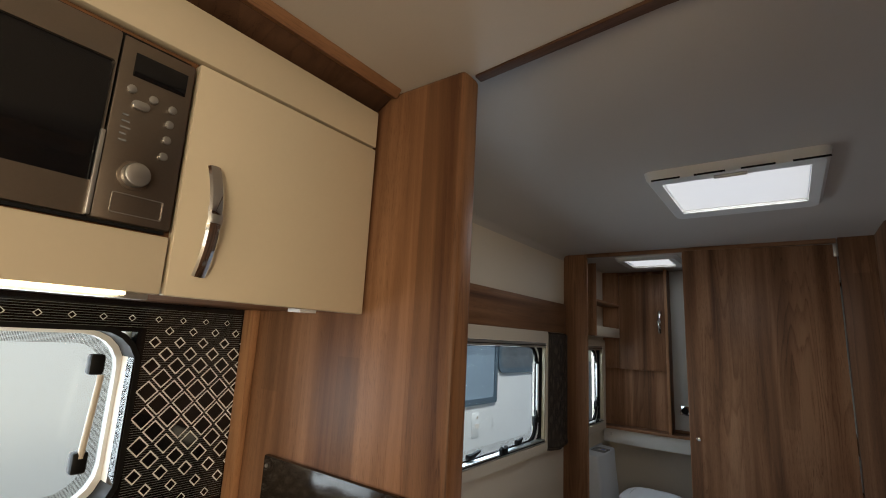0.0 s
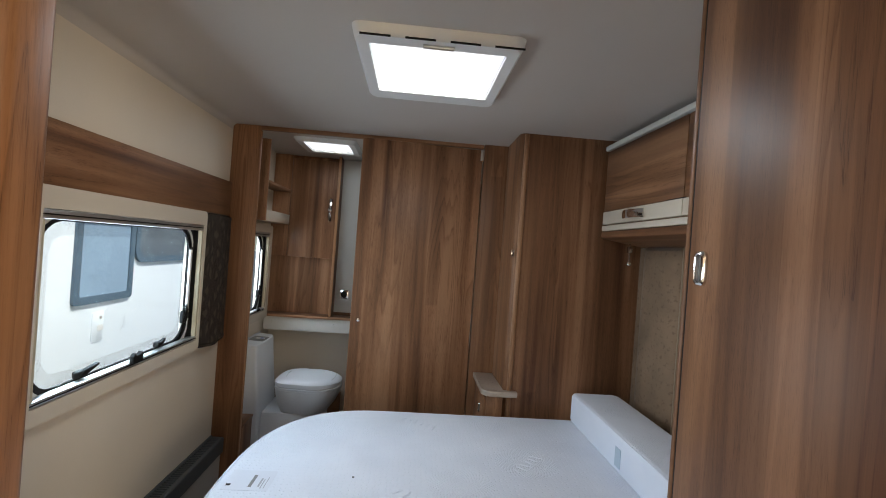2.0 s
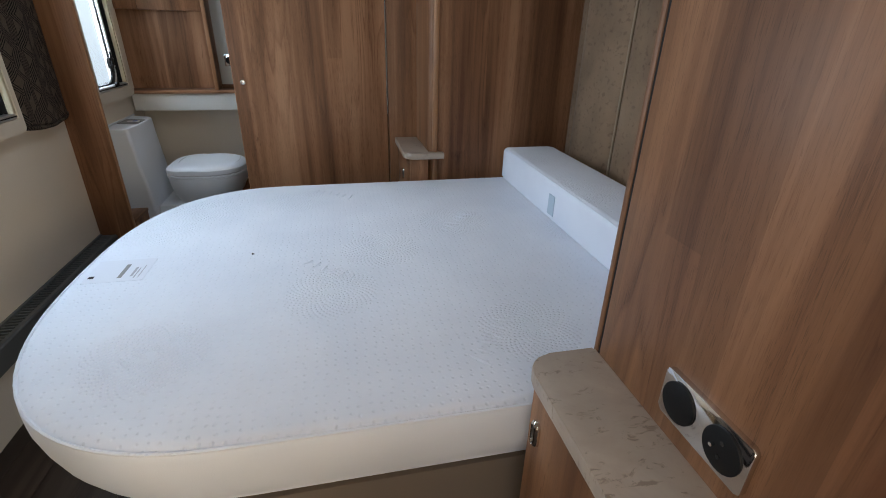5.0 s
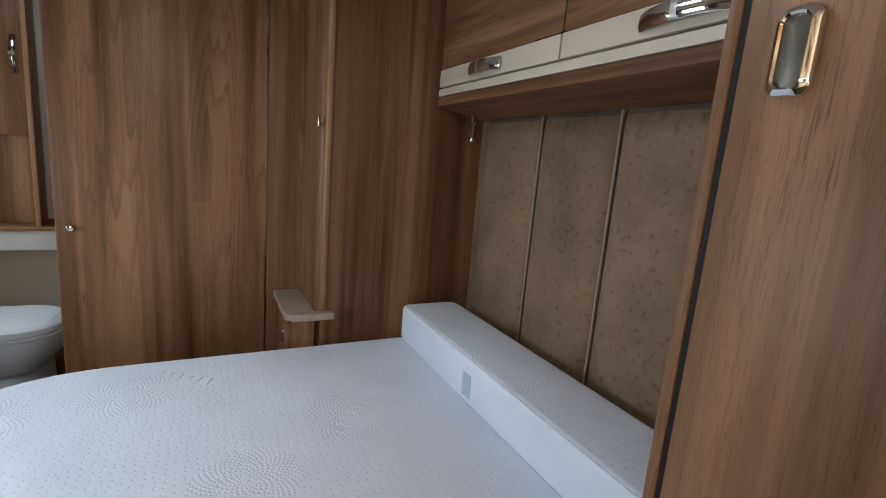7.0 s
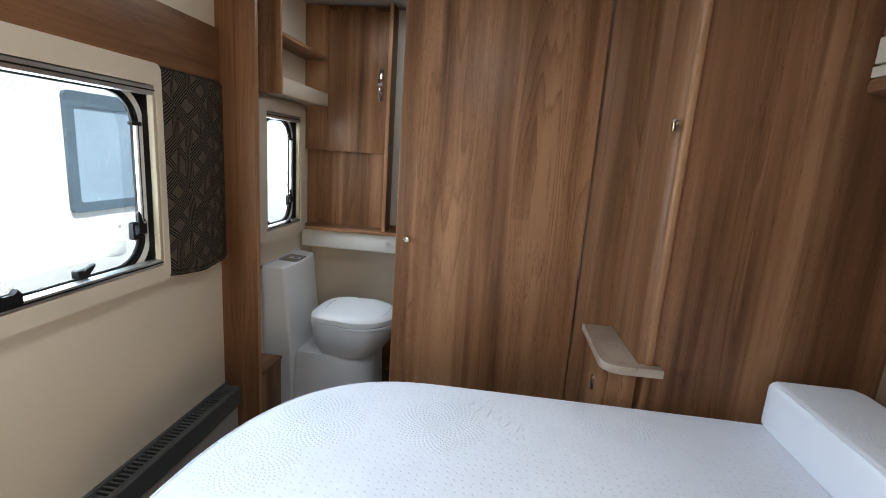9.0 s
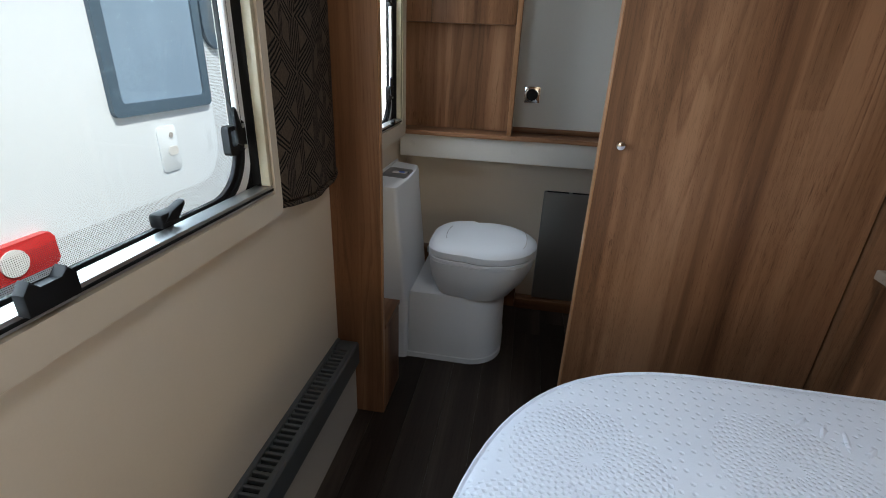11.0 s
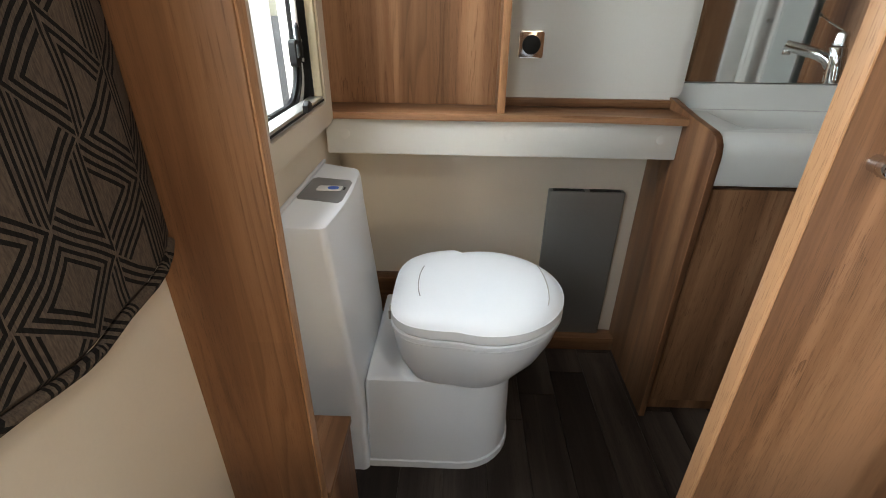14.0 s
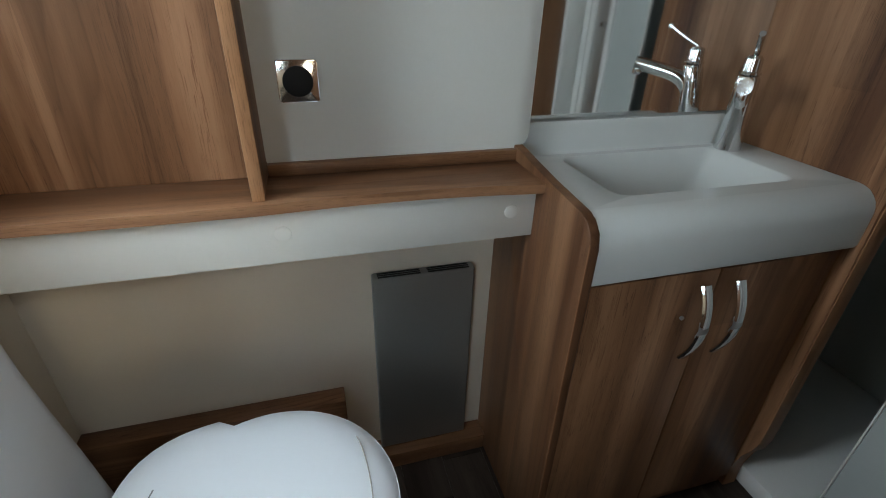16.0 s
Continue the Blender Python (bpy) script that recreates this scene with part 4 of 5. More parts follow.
for k, (ex, ey, a) in enumerate(((0.534, 1.932, 52), (0.122, 1.652, -40), (0.457, 1.28, 55), (0.135, 2.284, -35), (-0.22, 1.36, 40))):
    c, s = math.cos(radians(a)), math.sin(radians(a))
    for j in range(6):
        h = 0.036 + 0.010 * ((j * 7 + k) % 3)
        letter = bmesh.new()
        m = Matrix.Translation((ex + c * (j - 2.5) * 0.031, ey + s * (j - 2.5) * 0.031, 0.6142)) @ Matrix.Rotation(radians(a + 15 * ((j % 3) - 1)), 4, "Z")
        bmesh.ops.create_uvsphere(letter, u_segments=8, v_segments=5, radius=0.5, matrix=m @ Matrix.Diagonal((0.009, h, 0.007, 1)))
        part("embossed_mark", letter, quilted, mat)

bol = thing("bolster", "long white quilted bolster cushion lying along the headboard", "cushion", (1.0, 1.78, 0.615))
bl = []
for ins, y in ((0.03, 1.122), (0.014, 1.128), (0.004, 1.142), (0.0, 1.165), (0.0, 2.39), (0.004, 2.42), (0.012, 2.436), (0.03, 2.446)):
    bl.append([(x, y, z) for x, z in rounded(0.863 + ins, 1.105 - ins, 0.6155 + ins * 0.3, 0.748 - ins, 0.02, 5, (0.006, 0.012, 0.035, 0.020))])
part("cover", loft(bl), quilted, bol)
part("piping", tube([(0.868, 1.17 + 0.122 * k, 0.742) for k in range(11)], 0.003, 6), quilted, bol)
part("tag", block(0.8605, 0.8625, 1.878, 1.922, 0.632, 0.702), tag_blue, bol, "pale blue sewn tag")

hb = thing("headboard", "brown suede headboard with upright padded seams", "headboard", (1.18, 1.8, 0.6))
edges = (1.10, 1.461, 1.757, 2.088, 2.425)


def padded_panel(ya, yb, z0, z1, back=1.204, thick=0.056):
    """An upholstered panel whose face swells from its seams."""
    bm = bmesh.new()
    rows = []
    for n in range(25):
        v = -1 + 2 * n / 24
        v = math.copysign(abs(v) ** 0.45, v)
        row = []
        for m in range(25):
            u = -1 + 2 * m / 24
            u = math.copysign(abs(u) ** 0.5, u)
            swell = (1 - abs(u) ** 4) ** 0.6 * (1 - abs(v) ** 22) ** 0.5
            row.append(bm.verts.new((back - 0.012 - (thick - 0.012) * swell, (ya + yb) / 2 + u * (yb - ya) / 2, (z0 + z1) / 2 + v * (z1 - z0) / 2)))
        rows.append(row)
    for p, q in zip(rows, rows[1:]):
        for m in range(24):
            bm.faces.new((p[m], p[m + 1], q[m + 1], q[m]))
    rim = rows[0] + [r[-1] for r in rows[1:-1]] + rows[-1][::-1] + [r[0] for r in rows[-2:0:-1]]
    base = [bm.verts.new((back, v.co.y, v.co.z)) for v in rim]
    for k in range(len(rim)):
        j = (k + 1) % len(rim)
        bm.faces.new((rim[k], rim[j], base[j], base[k]))
    bm.faces.new(base)
    return bm


part("backing", block(1.1935, 1.2045, 1.099, 2.4985, 0.50, 1.466), suede_mat, hb, "brown suede backing")
for ya, yb in zip(edges, edges[1:]):
    part("pad", padded_panel(ya + 0.001, yb - 0.001, 0.50, 1.470), suede_mat, hb)
    if yb < 2.4:
        part("piping", tube([(1.176, yb + 0.004, 0.51), (1.176, yb + 0.004, 1.466)], 0.0045, 8), piping_mat, hb, "pale brown seam piping")

lk = thing("overhead_locker", "walnut overhead locker with cream lower strip and chrome handles", "cabinet", (1.1, 1.8, 1.5))
part("body", block(1.012, XR, 1.098, 2.498, 1.505, 1.955, 0.002), wood_y, lk)
part("bottom_board", prism([(0.988, 1.503), (0.996, 1.498), (XR, 1.468), (XR, 1.49), (1.0, 1.536), (0.988, 1.532), (0.984, 1.515)], "y", 1.098, 2.498), wood_y, lk)
part("lip", block(0.986, 1.012, 1.098, 2.498, 1.536, 1.562, 0.002), cream, lk, "cream lower lip")
for ya, yb, hy in ((1.816, 2.496, 2.172), (1.100, 1.811, 1.468)):
    d = part("door", block(0.990, 1.010, ya, yb, 1.632, 1.930, 0.003), wood_y, lk, "walnut locker door")
    part("door_strip", block(0.986, 1.010, ya, yb, 1.568, 1.630, 0.003), cream, d, "cream strip")
    arc_handle(d, (0.986, hy, 1.598), 0.19, (-1, 0, 0), (0, 1, 0), 0.036)
part("slot", block(0.9895, 0.992, 1.80, 1.93, 1.629, 1.634), black_plastic, lk)
part("top_rail", block(0.978, 1.012, 1.098, 2.498, 1.934, 1.958, 0.004), white_panel, lk, "pale top rail")
clip = thing("curtain_clip", "small chrome clip on a rod under the overhead locker", "clip", (1.078, 2.375, 1.38))
part("rod", tube([(1.078, 2.375, 1.385), (1.078, 2.375, 1.478)], 0.004), chrome, clip)
part("clamp", block(1.068, 1.088, 2.365, 2.387, 1.435, 1.465, 0.003), chrome, clip)
part("end_ball", disc((1.078, 2.375), "z", 0.010, 1.375, 1.39, 12, 0.003), chrome, clip)

# ---- bedroom: left side ----


def curtain_pad(ya, yb, label):
    """A padded curtain that hangs beside the window; ya is its edge at the window."""
    ct = thing("curtain", label, "curtain", (XL, (ya + yb) / 2, 0.82), "curtains beside the window")
    cl = []
    for k in range(15):
        s = k / 14
        y = ya + (yb - ya) * s
        bulge = 0.030 + 0.022 * math.sin(math.pi * min(1, 0.12 + 0.88 * s)) ** 0.6 + 0.003 * math.sin(17 * s)
        zl = 0.842 - 0.022 * math.sin(math.pi * s)
        cl.append([(XL, y, zl), (XL + bulge * 0.55, y, zl - 0.004), (XL + bulge, y, zl + 0.02), (XL + bulge, y, 1.2), (XL + bulge, y, 1.47), (XL + bulge * 0.55, y, 1.482), (XL, y, 1.4835)])
    part("cloth", loft(cl), curtain_mat, ct)
    part("hem", tube([(p[2][0] - 0.002, p[2][1], p[2][2] - 0.012) for p in cl], 0.006, 8), curtain_mat, ct)


curtain_pad(2.487, 2.825, "dark brown patterned curtain pad between window and washroom partition")
curtain_pad(1.471, 1.145, "dark brown patterned curtain pad between window and kitchen panel")

vent = thing("heating_duct", "dark grey slotted heating duct along the wall", "heating duct", (-0.93, 1.75, 0.2))
Y0, Y1 = 0.692, 2.826
part("wall_rail", block(XL, -0.953, Y0, Y1, 0.272, 0.290, 0.002), vent_grey, vent)
part("front_rail", prism([(-0.910, 0.284), (-0.897, 0.284), (-0.892, 0.278), (-0.892, 0.205), (-0.899, 0.205), (-0.899, 0.274), (-0.910, 0.276)], "y", Y0, Y1), vent_grey, vent)
part("inner_tray", block(XL, -0.90, Y0, Y1, 0.2628, 0.2640), black_plastic, vent)
part("end_cap", block(-0.953, -0.909, 2.775, Y1, 0.274, 0.2845, 0.002), vent_grey, vent)
slat_mesh = mesh_of("slat", block(-0.0225, 0.0225, -0.0042, 0.0042, -0.008, 0.005, 0.0012, 1), vent_grey)
for k in range(150):
    yy = 2.765 - 0.0185 * k
    if yy < Y0 + 0.01:
        break
    s = new("slat", slat_mesh)
    s.parent = vent
    s.location = Vector((-0.9315, yy, 0.279)) - Vector(vent.location)
solid("baseboard", block(XL, -0.906, Y0, Y1, 0, 0.262), skirting_grey, "pale skirting panel under the heating duct", "baseboard")

# ---- washroom door ----
hinge, free = Vector((0.408, 2.848, 0)), Vector((-0.255, 2.788, 0))
dl = (hinge - free).length
da = math.atan2(free.y - hinge.y, free.x - hinge.x)
door = thing("door_1", "walnut washroom door standing ajar with a small metal knob", "door", hinge, kind="structure")
door.rotation_euler = (0, 0, da - math.pi)


def door_part(name, bm, mat_, label="", parent=None):
    me = mesh_of(name, bm, mat_)
    smooth(me)
    ob = new(name, me)
    ob.parent = parent or door
    return tagged(ob, label)


leaf = door_part("leaf", block(-dl, 0, -0.012, 0.018, 0.015, 1.962, 0.003), wood_z)
door_part("edging", block(-dl - 0.002, -dl + 0.0004, -0.010, 0.016, 0.02, 1.957, 0.0008), edge_wood)
door_part("door_knob", disc((-dl + 0.039, 0.976), "y", 0.0105, -0.035, -0.021, 18, 0.003), chrome, "small metal knob")
door_part("knob_stem", disc((-dl + 0.039, 0.976), "y", 0.0085, -0.022, -0.011, 14), chrome)
door_part("hinge", block(-0.012, 0.010, -0.020, -0.008, 1.90, 1.962, 0.002), alu, "metal hinge")
door_part("hinge", block(-0.012, 0.010, -0.020, -0.008, 0.06, 0.12, 0.002), alu, "metal hinge")

# ---- washroom ----
sb = thing("boxing", "low walnut boxing behind the partition post", "boxing", (-0.89, 2.95, 0))
part("body", block(XL, -0.812, 2.858, 3.026, 0, 0.326, 0.003), wood_z, sb)
part("lid", block(XL, -0.809, 2.858, 3.029, 0.326, 0.341, 0.002), wood_y, sb)

osh = thing("open_shelf", "open walnut wall shelf with cream lower edge above a window", "shelf", (-0.9, 3.35, 1.48))
part("end_panel", block(XL, -0.84, 3.088, 3.104, 1.484, 1.975, 0.002), wood_z, osh)
part("bottom", block(XL, -0.838, 3.104, 3.618, 1.484, 1.552, 0.004), cream, osh, "cream lower board")
part("shelf_board", block(XL, -0.842, 3.104, 3.618, 1.715, 1.732, 0.002), wood_y, osh)

wc = thing("washroom_cabinet", "tall walnut washroom cabinet with a chrome bow handle", "cabinet", (-0.73, 3.66, 1.26))
part("body", block(XL, -0.506, 3.636, YB, 1.262, 1.985, 0.002), wood_z, wc)
part("filler", block(XL, -0.842, 3.62, 3.636, 1.262, 1.985, 0.002), wood_z, wc)
cd = part("door", block(-0.839, -0.509, 3.618, 3.636, 1.260, 1.960, 0.003), wood_z, wc)
arc_handle(cd, (-0.553, 3.618, 1.608), 0.155, (0, -1, 0), (0, 0, 1), 0.022)
part("back_panel", block(XL, -0.505, 3.66, YB - 0.001, 0.854, 1.262), wood_z, wc)
part("divider", block(-0.505, -0.488, 3.553, YB - 0.001, 0.854, 1.985, 0.002), wood_z, wc)
part("divider_edge", block(-0.506, -0.487, 3.5505, 3.5535, 0.854, 1.985, 0.001), edge_wood, wc)

wp = thing("wall_panel", "pale grey washroom wall panel behind the shelf", "panel", (-0.25, 3.69, 0.87))
part("board", prism(rounded(-0.488, -0.006, 0.873, 1.985, 0.004, 5, (0.004, 0.03, 0.004, 0.004)), "y", 3.668, YB - 0.001, 0.002), white_panel, wp)
part("foot_rail", block(-0.487, -0.03, 3.655, 3.672, 0.8535, 0.875, 0.002), wood_x, wp)

ws = thing("blank_socket", "square chrome wall socket with a round black insert", "socket", (-0.42, 3.66, 1.0))
part("frame", prism(rounded(-0.452, -0.389, 0.975, 1.039, 0.004), "y", 3.668, 3.660, 0.002), chrome, ws)
part("insert", disc((-0.4205, 1.007), "y", 0.0235, 3.6605, 3.656, 24, 0.001), black_plastic, ws)

shf = thing("washroom_shelf", "walnut ledge shelf with a cream fascia along the washroom wall", "shelf", (-0.5, 3.63, 0.74))
edge = [(XL, 3.538)] + [(-0.50 + 0.47 * k / 12, 3.538 + 0.010 * math.sin(math.pi * k / 12) - 0.012 * (k / 12) ** 3) for k in range(13)] + [(-0.030, YB - 0.001), (XL, YB - 0.001)]
part("board", prism(edge, "z", 0.836, 0.853, 0.002), wood_x, shf)
fas = part("fascia", block(XL + 0.016, -0.034, 3.555, 3.572, 0.742, 0.836, 0.002), white_panel, shf, "cream fascia board")
for xx in (-0.08, -0.47, -0.90):
    part("screw_cap", disc((xx, 0.795), "y", 0.013, 3.5555, 3.5535, 16, 0.0008), white_panel, fas)

ht = thing("panel_heater", "flat grey metal panel heater with slots along its top", "heater", (-0.2, 3.7, 0.05))
part("casing", block(-0.318, -0.085, 3.698, YB - 0.001, 0.055, 0.594, 0.006, 3), grey_metal, ht)
for k in range(2):
    for j in range(3):
        xa = -0.306 + 0.112 * k
        part("slot", block(xa, xa + 0.095, 3.702 + 0.0075 * j, 3.7055 + 0.0075 * j, 0.5925, 0.5952), black_plastic, ht)
sk = thing("skirting_box", "low walnut skirting ledge along the washroom wall", "skirting", (-0.5, 3.7, 0))
part("ledge", block(XL, -0.40, 3.680, YB - 0.001, 0, 0.275, 0.003), wood_x, sk)
part("ledge", block(-0.398, -0.034, 3.672, YB - 0.001, 0, 0.052, 0.003), wood_x, sk)

# toilet
tl = thing("cassette_toilet", "white plastic cassette toilet with closed lid and flush panel", "toilet", (-0.65, 3.3, 0))
tk = []
for z, xa, ya, yb, cut in ((0.0, -0.815, 3.155, 3.56, 0.03), (0.15, -0.816, 3.152, 3.56, 0.03), (0.30, -0.820, 3.149, 3.558, 0.032), (0.45, -0.832, 3.145, 3.555, 0.036), (0.55, -0.840, 3.143, 3.552, 0.04), (0.64, -0.847, 3.141, 3.549, 0.042), (0.700, -0.850, 3.140, 3.548, 0.042), (0.708, -0.8515, 3.1415, 3.547, 0.042), (0.7145, -0.8530, 3.143, 3.546, 0.042), (0.7165, -0.8565, 3.1465, 3.544, 0.042)):
    row = [(XL + 0.002, ya + 0.002, z)]
    row += [(xa - 0.016 + 0.016 * math.sin(radians(a)), ya + 0.016 - 0.016 * math.cos(radians(a)), z) for a in range(0, 91, 15)]
    row += [(xa + 0.010 * math.sin(math.pi * k / 8), ya + 0.016 + (yb - cut - ya - 0.046) * k / 8, z) for k in range(1, 8)]
    row += [(xa - 0.03 + 0.03 * math.cos(radians(a)), yb - cut - 0.03 + 0.04 * math.sin(radians(a)), z) for a in range(0, 91, 15)]
    row += [(XL + 0.002, yb, z)]
    tk.append(row)
tank = part("tank", loft(tk), white_plastic, tl, "white flush tank")
part("tank_edge", tube([(XL + 0.004, 3.15 + 0.1 * k, 0.7215) for k in range(5)], 0.005, 8), white_plastic, tank)
fp = part("flush_panel", prism([(-0.951, 3.288), (-0.858, 3.270), (-0.852, 3.285), (-0.853, 3.395), (-0.861, 3.411), (-0.945, 3.428), (-0.954, 3.418), (-0.957, 3.298)], "z", 0.7160, 0.7182, 0.0006), grey_print, tl, "grey flush panel")
part("switch", prism(rounded(-0.925, -0.868, 3.338, 3.368, 0.005), "z", 0.7182, 0.7196, 0.0005), white_print, fp)
part("button", prism([(-0.888 + 0.013 * math.cos(a), 3.353 + 0.010 * math.sin(a)) for a in [2 * math.pi * k / 20 for k in range(20)]], "z", 0.7196, 0.7206), blue_print, fp, "blue oval button")
part("indicator", block(-0.864, -0.860, 3.345, 3.36, 0.7182, 0.719), black_plastic, fp)
ped = rounded(-0.817, -0.445, 3.172, 3.56, 0.03, 8, (0.010, 0.135, 0.12, 0.01))
pl = [[(x, y, z) for x, y in [(u + (ins if u < -0.6 else -ins), v + (ins if v < 3.36 else -ins)) for u, v in ped]] for z, ins in ((0.0, -0.004), (0.022, -0.004), (0.024, 0.0), (0.28, 0.004), (0.296, 0.008), (0.300, 0.018))]
part("pedestal", loft(pl), white_plastic, tl, "white pedestal")


def seat_outline(grow=0.0, notch=True):
    cx, cy, r = -0.525, 3.290, 0.183 + grow
    out = []
    N = 72
    for k in range(N):
        a = 2 * math.pi * k / N
        c, s = math.cos(a), math.sin(a)
        q = r
        if c < -0.42 and notch:
            hx, hy = 0.222 + grow, (0.190 if s > 0 else 0.171) + grow
            p = 3.2 if s > 0 else 4.2
            q = max(q * 0.985, (abs(c / hx) ** p + abs(s / hy) ** p) ** (-1 / p))
        out.append((cx + q * c, cy + q * s))
    return out


def shrunk(o, k, z, dx=0.0):
    cx, cy = -0.545, 3.29
    return [(cx + (x - cx) * k + dx, cy + (y - cy) * k, z) for x, y in o]


so = seat_outline()
bowl = part("bowl", loft([shrunk(so, 0.70, 0.300, -0.02), shrunk(so, 0.74, 0.315, -0.018), shrunk(so, 0.87, 0.36, -0.01), shrunk(so, 0.95, 0.41, -0.003), shrunk(so, 0.985, 0.452)]), white_plastic, tl, "white bowl")
part("seat", loft([shrunk(so, 0.985, 0.4535), shrunk(so, 1.0, 0.456), shrunk(so, 1.0, 0.466), shrunk(so, 0.985, 0.4685)]), white_plastic, tl, "white seat ring")
lid = part("lid", loft([shrunk(so, 0.98, 0.470), shrunk(so, 0.998, 0.474), shrunk(so, 0.999, 0.486), shrunk(so, 0.996, 0.496)] + [shrunk(so, k, 0.5185 - 0.0225 * k ** 9 - 0.002 * k * k) for k in (0.99, 0.98, 0.965, 0.945, 0.92, 0.88, 0.82, 0.74, 0.6, 0.4, 0.2, 0.06)]), white_plastic, tl, "white closed lid")
part("groove", tube([(-0.665 - 0.022 * math.cos(radians(a)), 3.287 + 0.085 * math.sin(radians(a)), 0.5165) for a in range(-52, 53, 8)], 0.0012, 6), grey_print, lid)
part("groove", tube([(-0.385 - 0.02 + 0.022 * math.cos(radians(a)), 3.288 + 0.10 * math.sin(radians(a)), 0.5148) for a in range(-60, 61, 10)], 0.0010, 6), skirting_grey, lid)
part("gap", loft([shrunk(so, 0.975, 0.4684), shrunk(so, 0.975, 0.4702)]), grey_print, tl)
part("hinge_clip", block(-0.752, -0.742, 3.215, 3.24, 0.452, 0.476, 0.002), skirting_grey, tl)

tp = thing("paper_holder", "chrome toilet paper holder with a curved bar", "paper holder", (XL, 2.95, 0.78))
part("rosette", disc((2.972, 0.782), "x", 0.018, XL, XL + 0.048, 24, 0.003), chrome, tp)
part("bar", tube([(-0.925, 2.966, 0.776), (-0.908, 2.930, 0.752), (-0.901, 2.912, 0.733), (-0.90, 2.920, 0.7265), (-0.90, 2.960, 0.729), (-0.90, 3.003, 0.733), (-0.90, 3.018, 0.739), (-0.90, 3.023, 0.754)], 0.004, 10), chrome, tp)

# vanity
vn = thing("vanity_unit", "walnut vanity unit with two chrome bow handles", "vanity", (0.26, 3.55, 0))
side_out = [(3.374, 0.0)] + [(3.374 + 0.045 - 0.045 * math.cos(radians(a)), 0.808 + 0.045 * math.sin(radians(a))) for a in range(0, 91, 10)] + [(3.52, 0.862), (3.70, 0.885), (YB - 0.001, 0.887), (YB - 0.001, 0.0)]
part("side_panel", prism(side_out, "x", -0.034, -0.017, 0.002), wood_z, vn)
part("carcass", block(-0.017, 0.542, 3.412, YB - 0.001, 0.0, 0.722, 0.001), wood_z, vn)
for xa, xb, hx in ((-0.014, 0.260, 0.232), (0.264, 0.538, 0.308)):
    d = part("door", block(xa, xb, 3.394, 3.412, 0.05, 0.722, 0.002), wood_z, vn)
    arc_handle(d, (hx, 3.394, 0.612), 0.165, (0, -1, 0), (0, 0, 1), 0.022)
part("lock_pin", disc((0.205, 0.625), "y", 0.004, 3.394, 3.390, 10), alu, vn)
part("plinth", block(-0.017, 0.542, 3.425, 3.44, 0, 0.05), dark_wood, vn)

rp = thing("washroom_side_panel", "tall walnut panel beside the basin and shower", "panel", (0.556, 3.55, 0))
pane_out = [(3.366, 0.20), (3.372, 0.165), (3.392, 0.13), (3.400, 0.07), (3.398, 0.0), (YB - 0.001, 0.0), (YB - 0.001, 1.985), (3.372, 1.985)]
part("board", prism(pane_out, "x", 0.545, 0.588, 0.003), wood_z, rp)
part("edging", block(0.547, 0.586, 3.3645, 3.367, 0.20, 1.98, 0.001), edge_wood, rp)


def basin():
    """A moulded basin top with a sloping bowl, a raised back and a rolled front."""
    b = thing("washbasin", "pale moulded washbasin with a rectangular bowl and raised back", "washbasin", (0.26, 3.54, 0.735))
    X0, X1, Y0_, Y1_ = -0.016, 0.544, 3.376, 3.700
    prof = [(Y0_ + 0.004, 0.736), (Y0_, 0.745)]
    prof += [(Y0_ + 0.045 - 0.045 * math.cos(radians(a)), 0.805 + 0.045 * math.sin(radians(a))) for a in range(0, 91, 15)]
    bm = bmesh.new()
    bx0, bx1, by0, by1 = 0.062, 0.448, 3.457, 3.668
    # deck round the bowl
    zt = 0.850
    deck_o = rounded(X0, X1, Y0_ + 0.045, Y1_ - 0.014, 0.002, 4)
    lips = [[(u, v, zt) for u, v in deck_o]]
    for d, z, r in ((0.0, zt, 0.03), (0.004, zt - 0.003, 0.03), (0.012, zt - 0.02, 0.03), (0.055, zt - 0.085, 0.04), (0.075, zt - 0.098, 0.03)):
        lips.append([(u, v, z) for u, v in rounded(bx0 + d, bx1 - d, by0 + d * 0.7, by1 - d * 0.7, r, 4)])
    rows = [[bm.verts.new(p) for p in l] for l in lips]
    n = len(rows[0])
    for a, c in zip(rows, rows[1:]):
        for i in range(n):
            bm.faces.new((a[i], a[(i + 1) % n], c[(i + 1) % n], c[i]))
    bm.faces.new(rows[-1])
    # front roll and back upstand as drawn-out strips
    front = [bm.verts.new((x, y, z)) for x in (X0, X1) for y, z in prof]
    m = len(prof)
    for i in range(m - 1):
        bm.faces.new((front[i], front[i + 1], front[m + i + 1], front[m + i]))
    back = [(Y1_ - 0.014, zt), (Y1_ - 0.009, zt + 0.01), (Y1_ - 0.006, 0.908), (Y1_ - 0.002, 0.914), (Y1_ + 0.028, 0.914), (Y1_ + 0.028, 0.736), (Y0_ + 0.004, 0.736)]
    bk = [bm.verts.new((x, y, z)) for x in (X0, X1) for y, z in back]
    m = len(back)
    for i in range(m - 2):
        bm.faces.new((bk[i], bk[i + 1], bk[m + i + 1], bk[m + i]))
    for x in (X0, X1):
        bm.faces.new([bm.verts.new((x, y, z)) for y, z in prof + back[:-1]])
    part("moulding", bm, ceramic, b)
    part("drain", disc((0.265, 3.547), "z", 0.02, 0.7515, 0.7545, 20, 0.001), chrome, b)
    return b


basin()
tap = thing("basin_tap", "chrome single-lever basin mixer tap", "tap", (0.475, 3.645, 0.85))
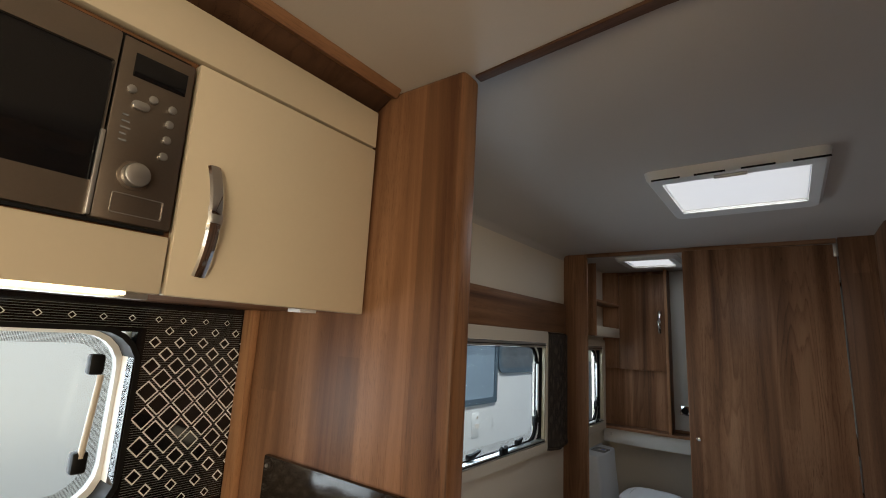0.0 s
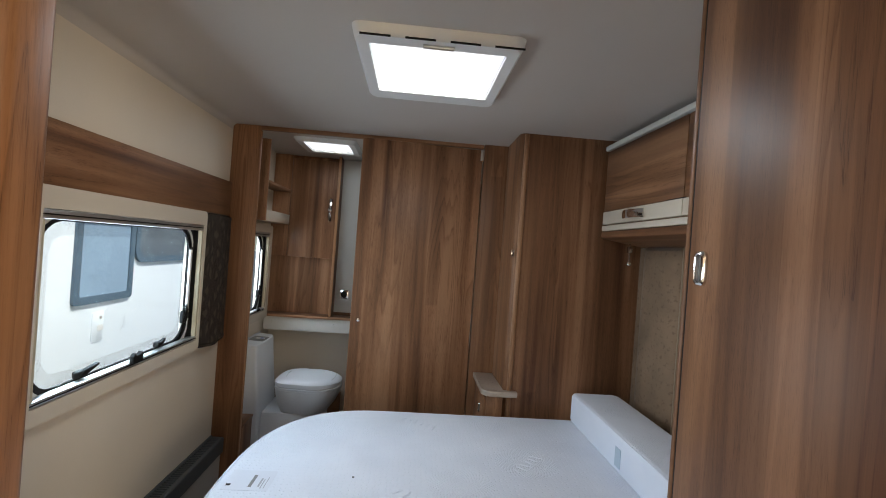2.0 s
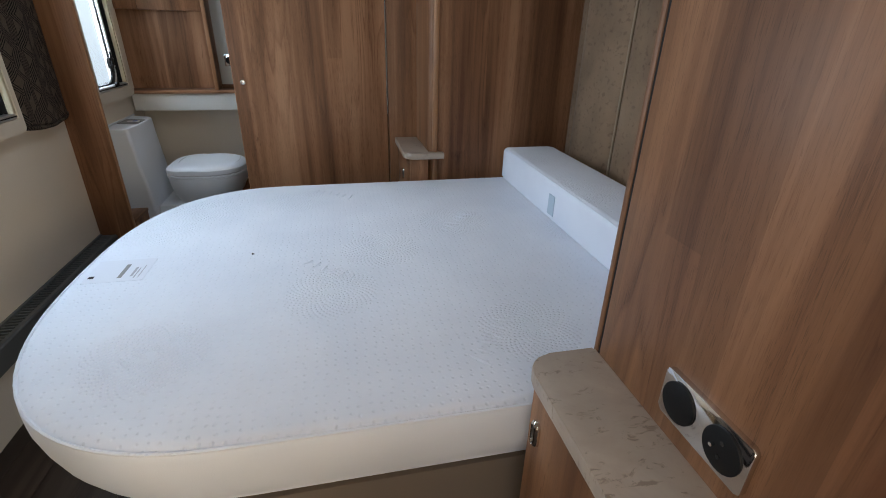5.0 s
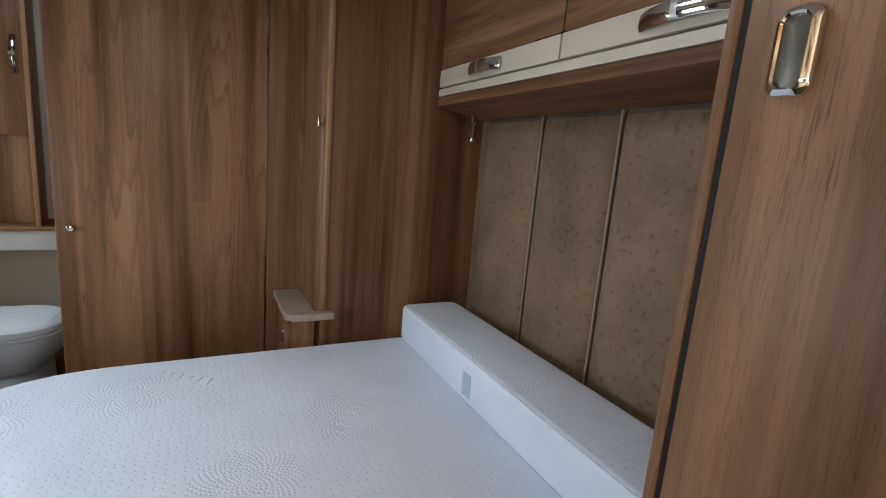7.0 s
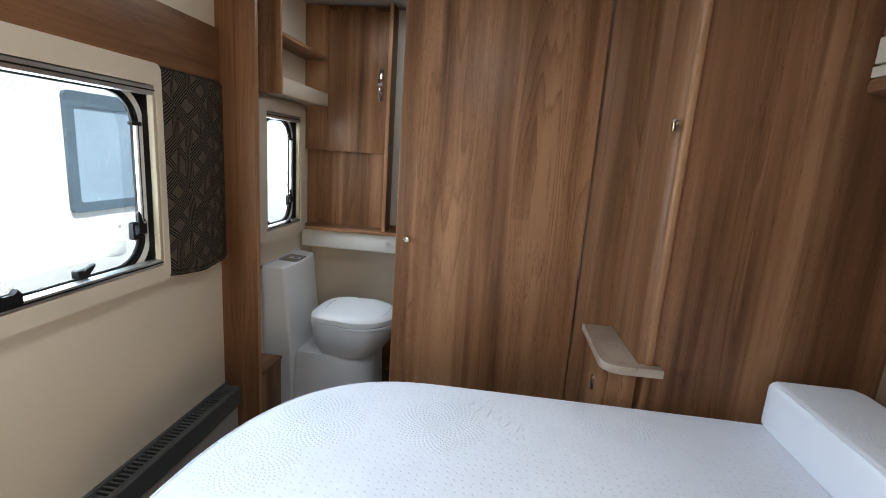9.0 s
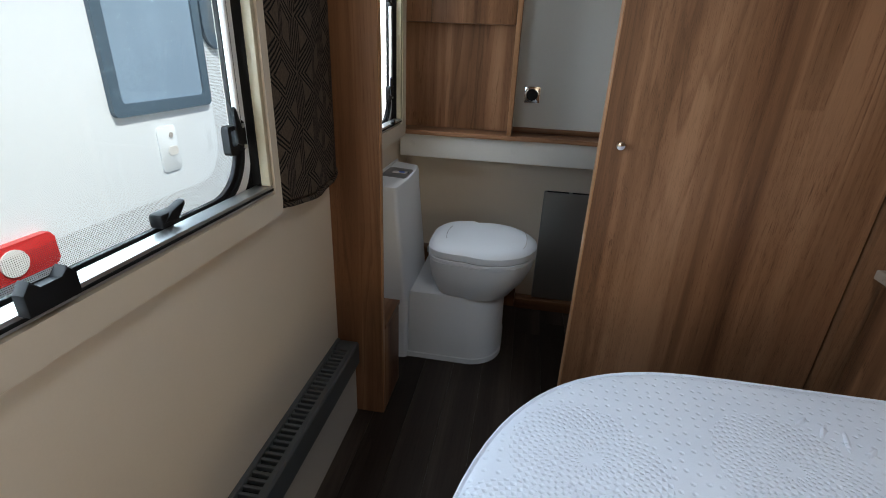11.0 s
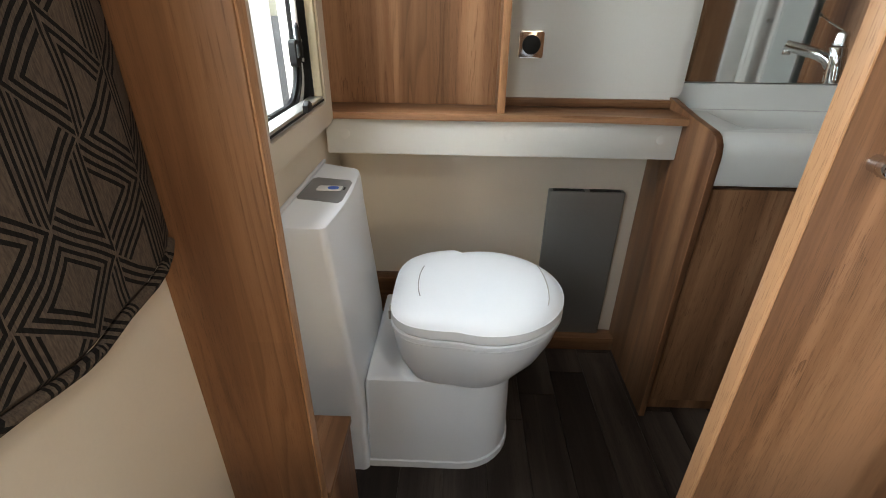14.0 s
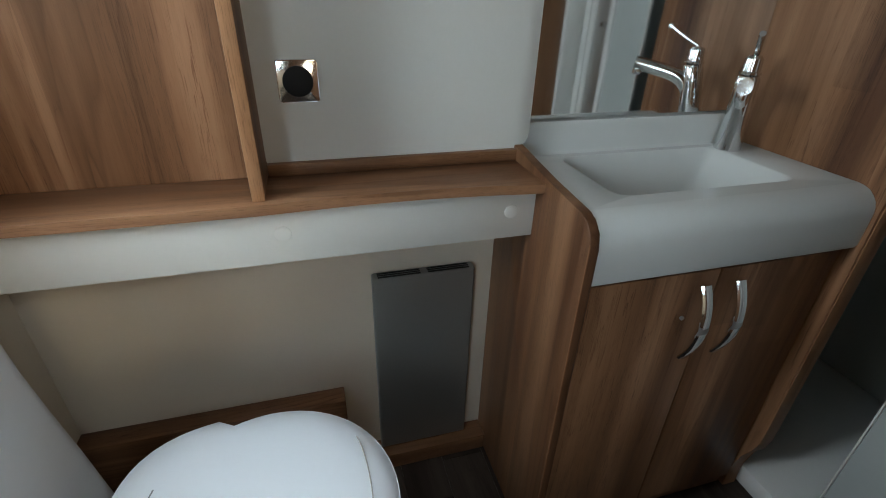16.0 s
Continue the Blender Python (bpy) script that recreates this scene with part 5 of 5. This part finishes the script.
part("body", loft([[(0.466 + r * math.cos(a) + dx, 3.650 + r * math.sin(a) + dx * 0.8, z) for a in [2 * math.pi * k / 20 for k in range(20)]] for z, r, dx in ((0.850, 0.027, 0), (0.853, 0.0275, 0), (0.90, 0.024, -0.006), (0.965, 0.0215, -0.014), (0.998, 0.0215, -0.018), (1.003, 0.019, -0.0185))]), chrome, tap)
tx, ty = -0.75, -0.66


def tap_at(d, z):
    return (0.449 + tx * d, 3.636 + ty * d, z)


part("spout", tube([tap_at(-0.004, 0.930), tap_at(0.004, 0.952), tap_at(0.018, 0.969), tap_at(0.036, 0.979), tap_at(0.060, 0.986), tap_at(0.095, 0.993), tap_at(0.128, 0.999)], 0.0155, 14, 0.85), chrome, tap)
nz = tap_at(0.120, 0)
part("nozzle", disc(nz[:2], "z", 0.0105, 0.974, 0.992, 14, 0.002), chrome, tap)
lev = part("cap", loft([[(0.447 + r * math.cos(a), 3.635 + r * math.sin(a), z) for a in [2 * math.pi * k / 18 for k in range(18)]] for z, r in ((1.004, 0.0165), (1.007, 0.0205), (1.011, 0.0205), (1.013, 0.0170), (1.036, 0.0160), (1.041, 0.012), (1.043, 0.004))]), chrome, tap)
part("lever", tube([tap_at(-0.012, 1.034), tap_at(0.006, 1.045), tap_at(0.026, 1.056), tap_at(0.048, 1.069), tap_at(0.066, 1.080)], 0.0030, 10, 1.8), chrome, lev)
part("lever_tip", tube([tap_at(0.064, 1.079), tap_at(0.072, 1.084)], 0.0058, 10), chrome, lev)

mr = thing("wall_mirror", "frameless mirror above the washbasin", "mirror", (0.26, 3.72, 0.93))
part("glass", block(0.0, 0.543, 3.712, YB - 0.001, 0.917, 1.90), mirror_mat, mr)

# shower beside the basin
sh = thing("shower_cubicle", "pale shower cubicle with white profiles", "shower", (0.85, 3.2, 0))
part("tray", block(0.592, XR, 2.867, YB - 0.001, 0, 0.06, 0.008), white_frame, sh)
part("wall_liner", block(XR - 0.012, XR - 0.001, 2.867, YB - 0.001, 0.06, 1.985), shower_mat, sh)
part("wall_liner", block(0.592, XR - 0.013, YB - 0.012, YB - 0.001, 0.06, 1.985), shower_mat, sh)
part("wall_liner", block(0.625, XR - 0.013, 2.867, 2.878, 0.06, 1.985), shower_mat, sh)
part("door_panel", block(0.602, 0.608, 3.07, 3.235, 0.065, 1.93, 0.001), shower_mat, sh)
part("panel_edge", block(0.600, 0.612, 3.2355, 3.2395, 0.065, 1.93, 0.001), white_frame, sh)
part("jamb", block(0.525, 0.60, 2.868, 2.888, 0.0, 1.95, 0.004), white_frame, sh, "white door jamb")
for ya, yb in ((2.890, 2.925), (2.932, 2.962), (3.045, 3.07)):
    part("profile", block(0.595, 0.618, ya, yb, 0.06, 1.95, 0.004), white_frame, sh)
part("profile", block(0.598, 0.612, 2.962, 3.045, 0.06, 1.95, 0.002), alu, sh)
part("knob", disc((3.03, 1.05), "x", 0.008, 0.58, 0.598, 12, 0.002), chrome, sh)

# ---- floor boards ----
bw = 0.115
k = 0
for i in range(14):
    x0 = XL + 0.002 + bw * i
    y0 = -0.6 - 0.37 * ((i * 5) % 7) / 7
    while y0 < YB - 0.05:
        ln = 0.9 + 0.11 * ((i * 3 + k) % 4)
        ya, yb = max(y0, -0.6), min(y0 + ln, YB - 0.002)
        if yb - ya > 0.05:
            b = new("plank", mesh_of("plank", block(x0, x0 + bw - 0.0009, ya, yb - 0.0009, -0.004, 0.0, 0.0005, 1), wood_floor))
            b.parent = floor
        y0 += ln
        k += 1
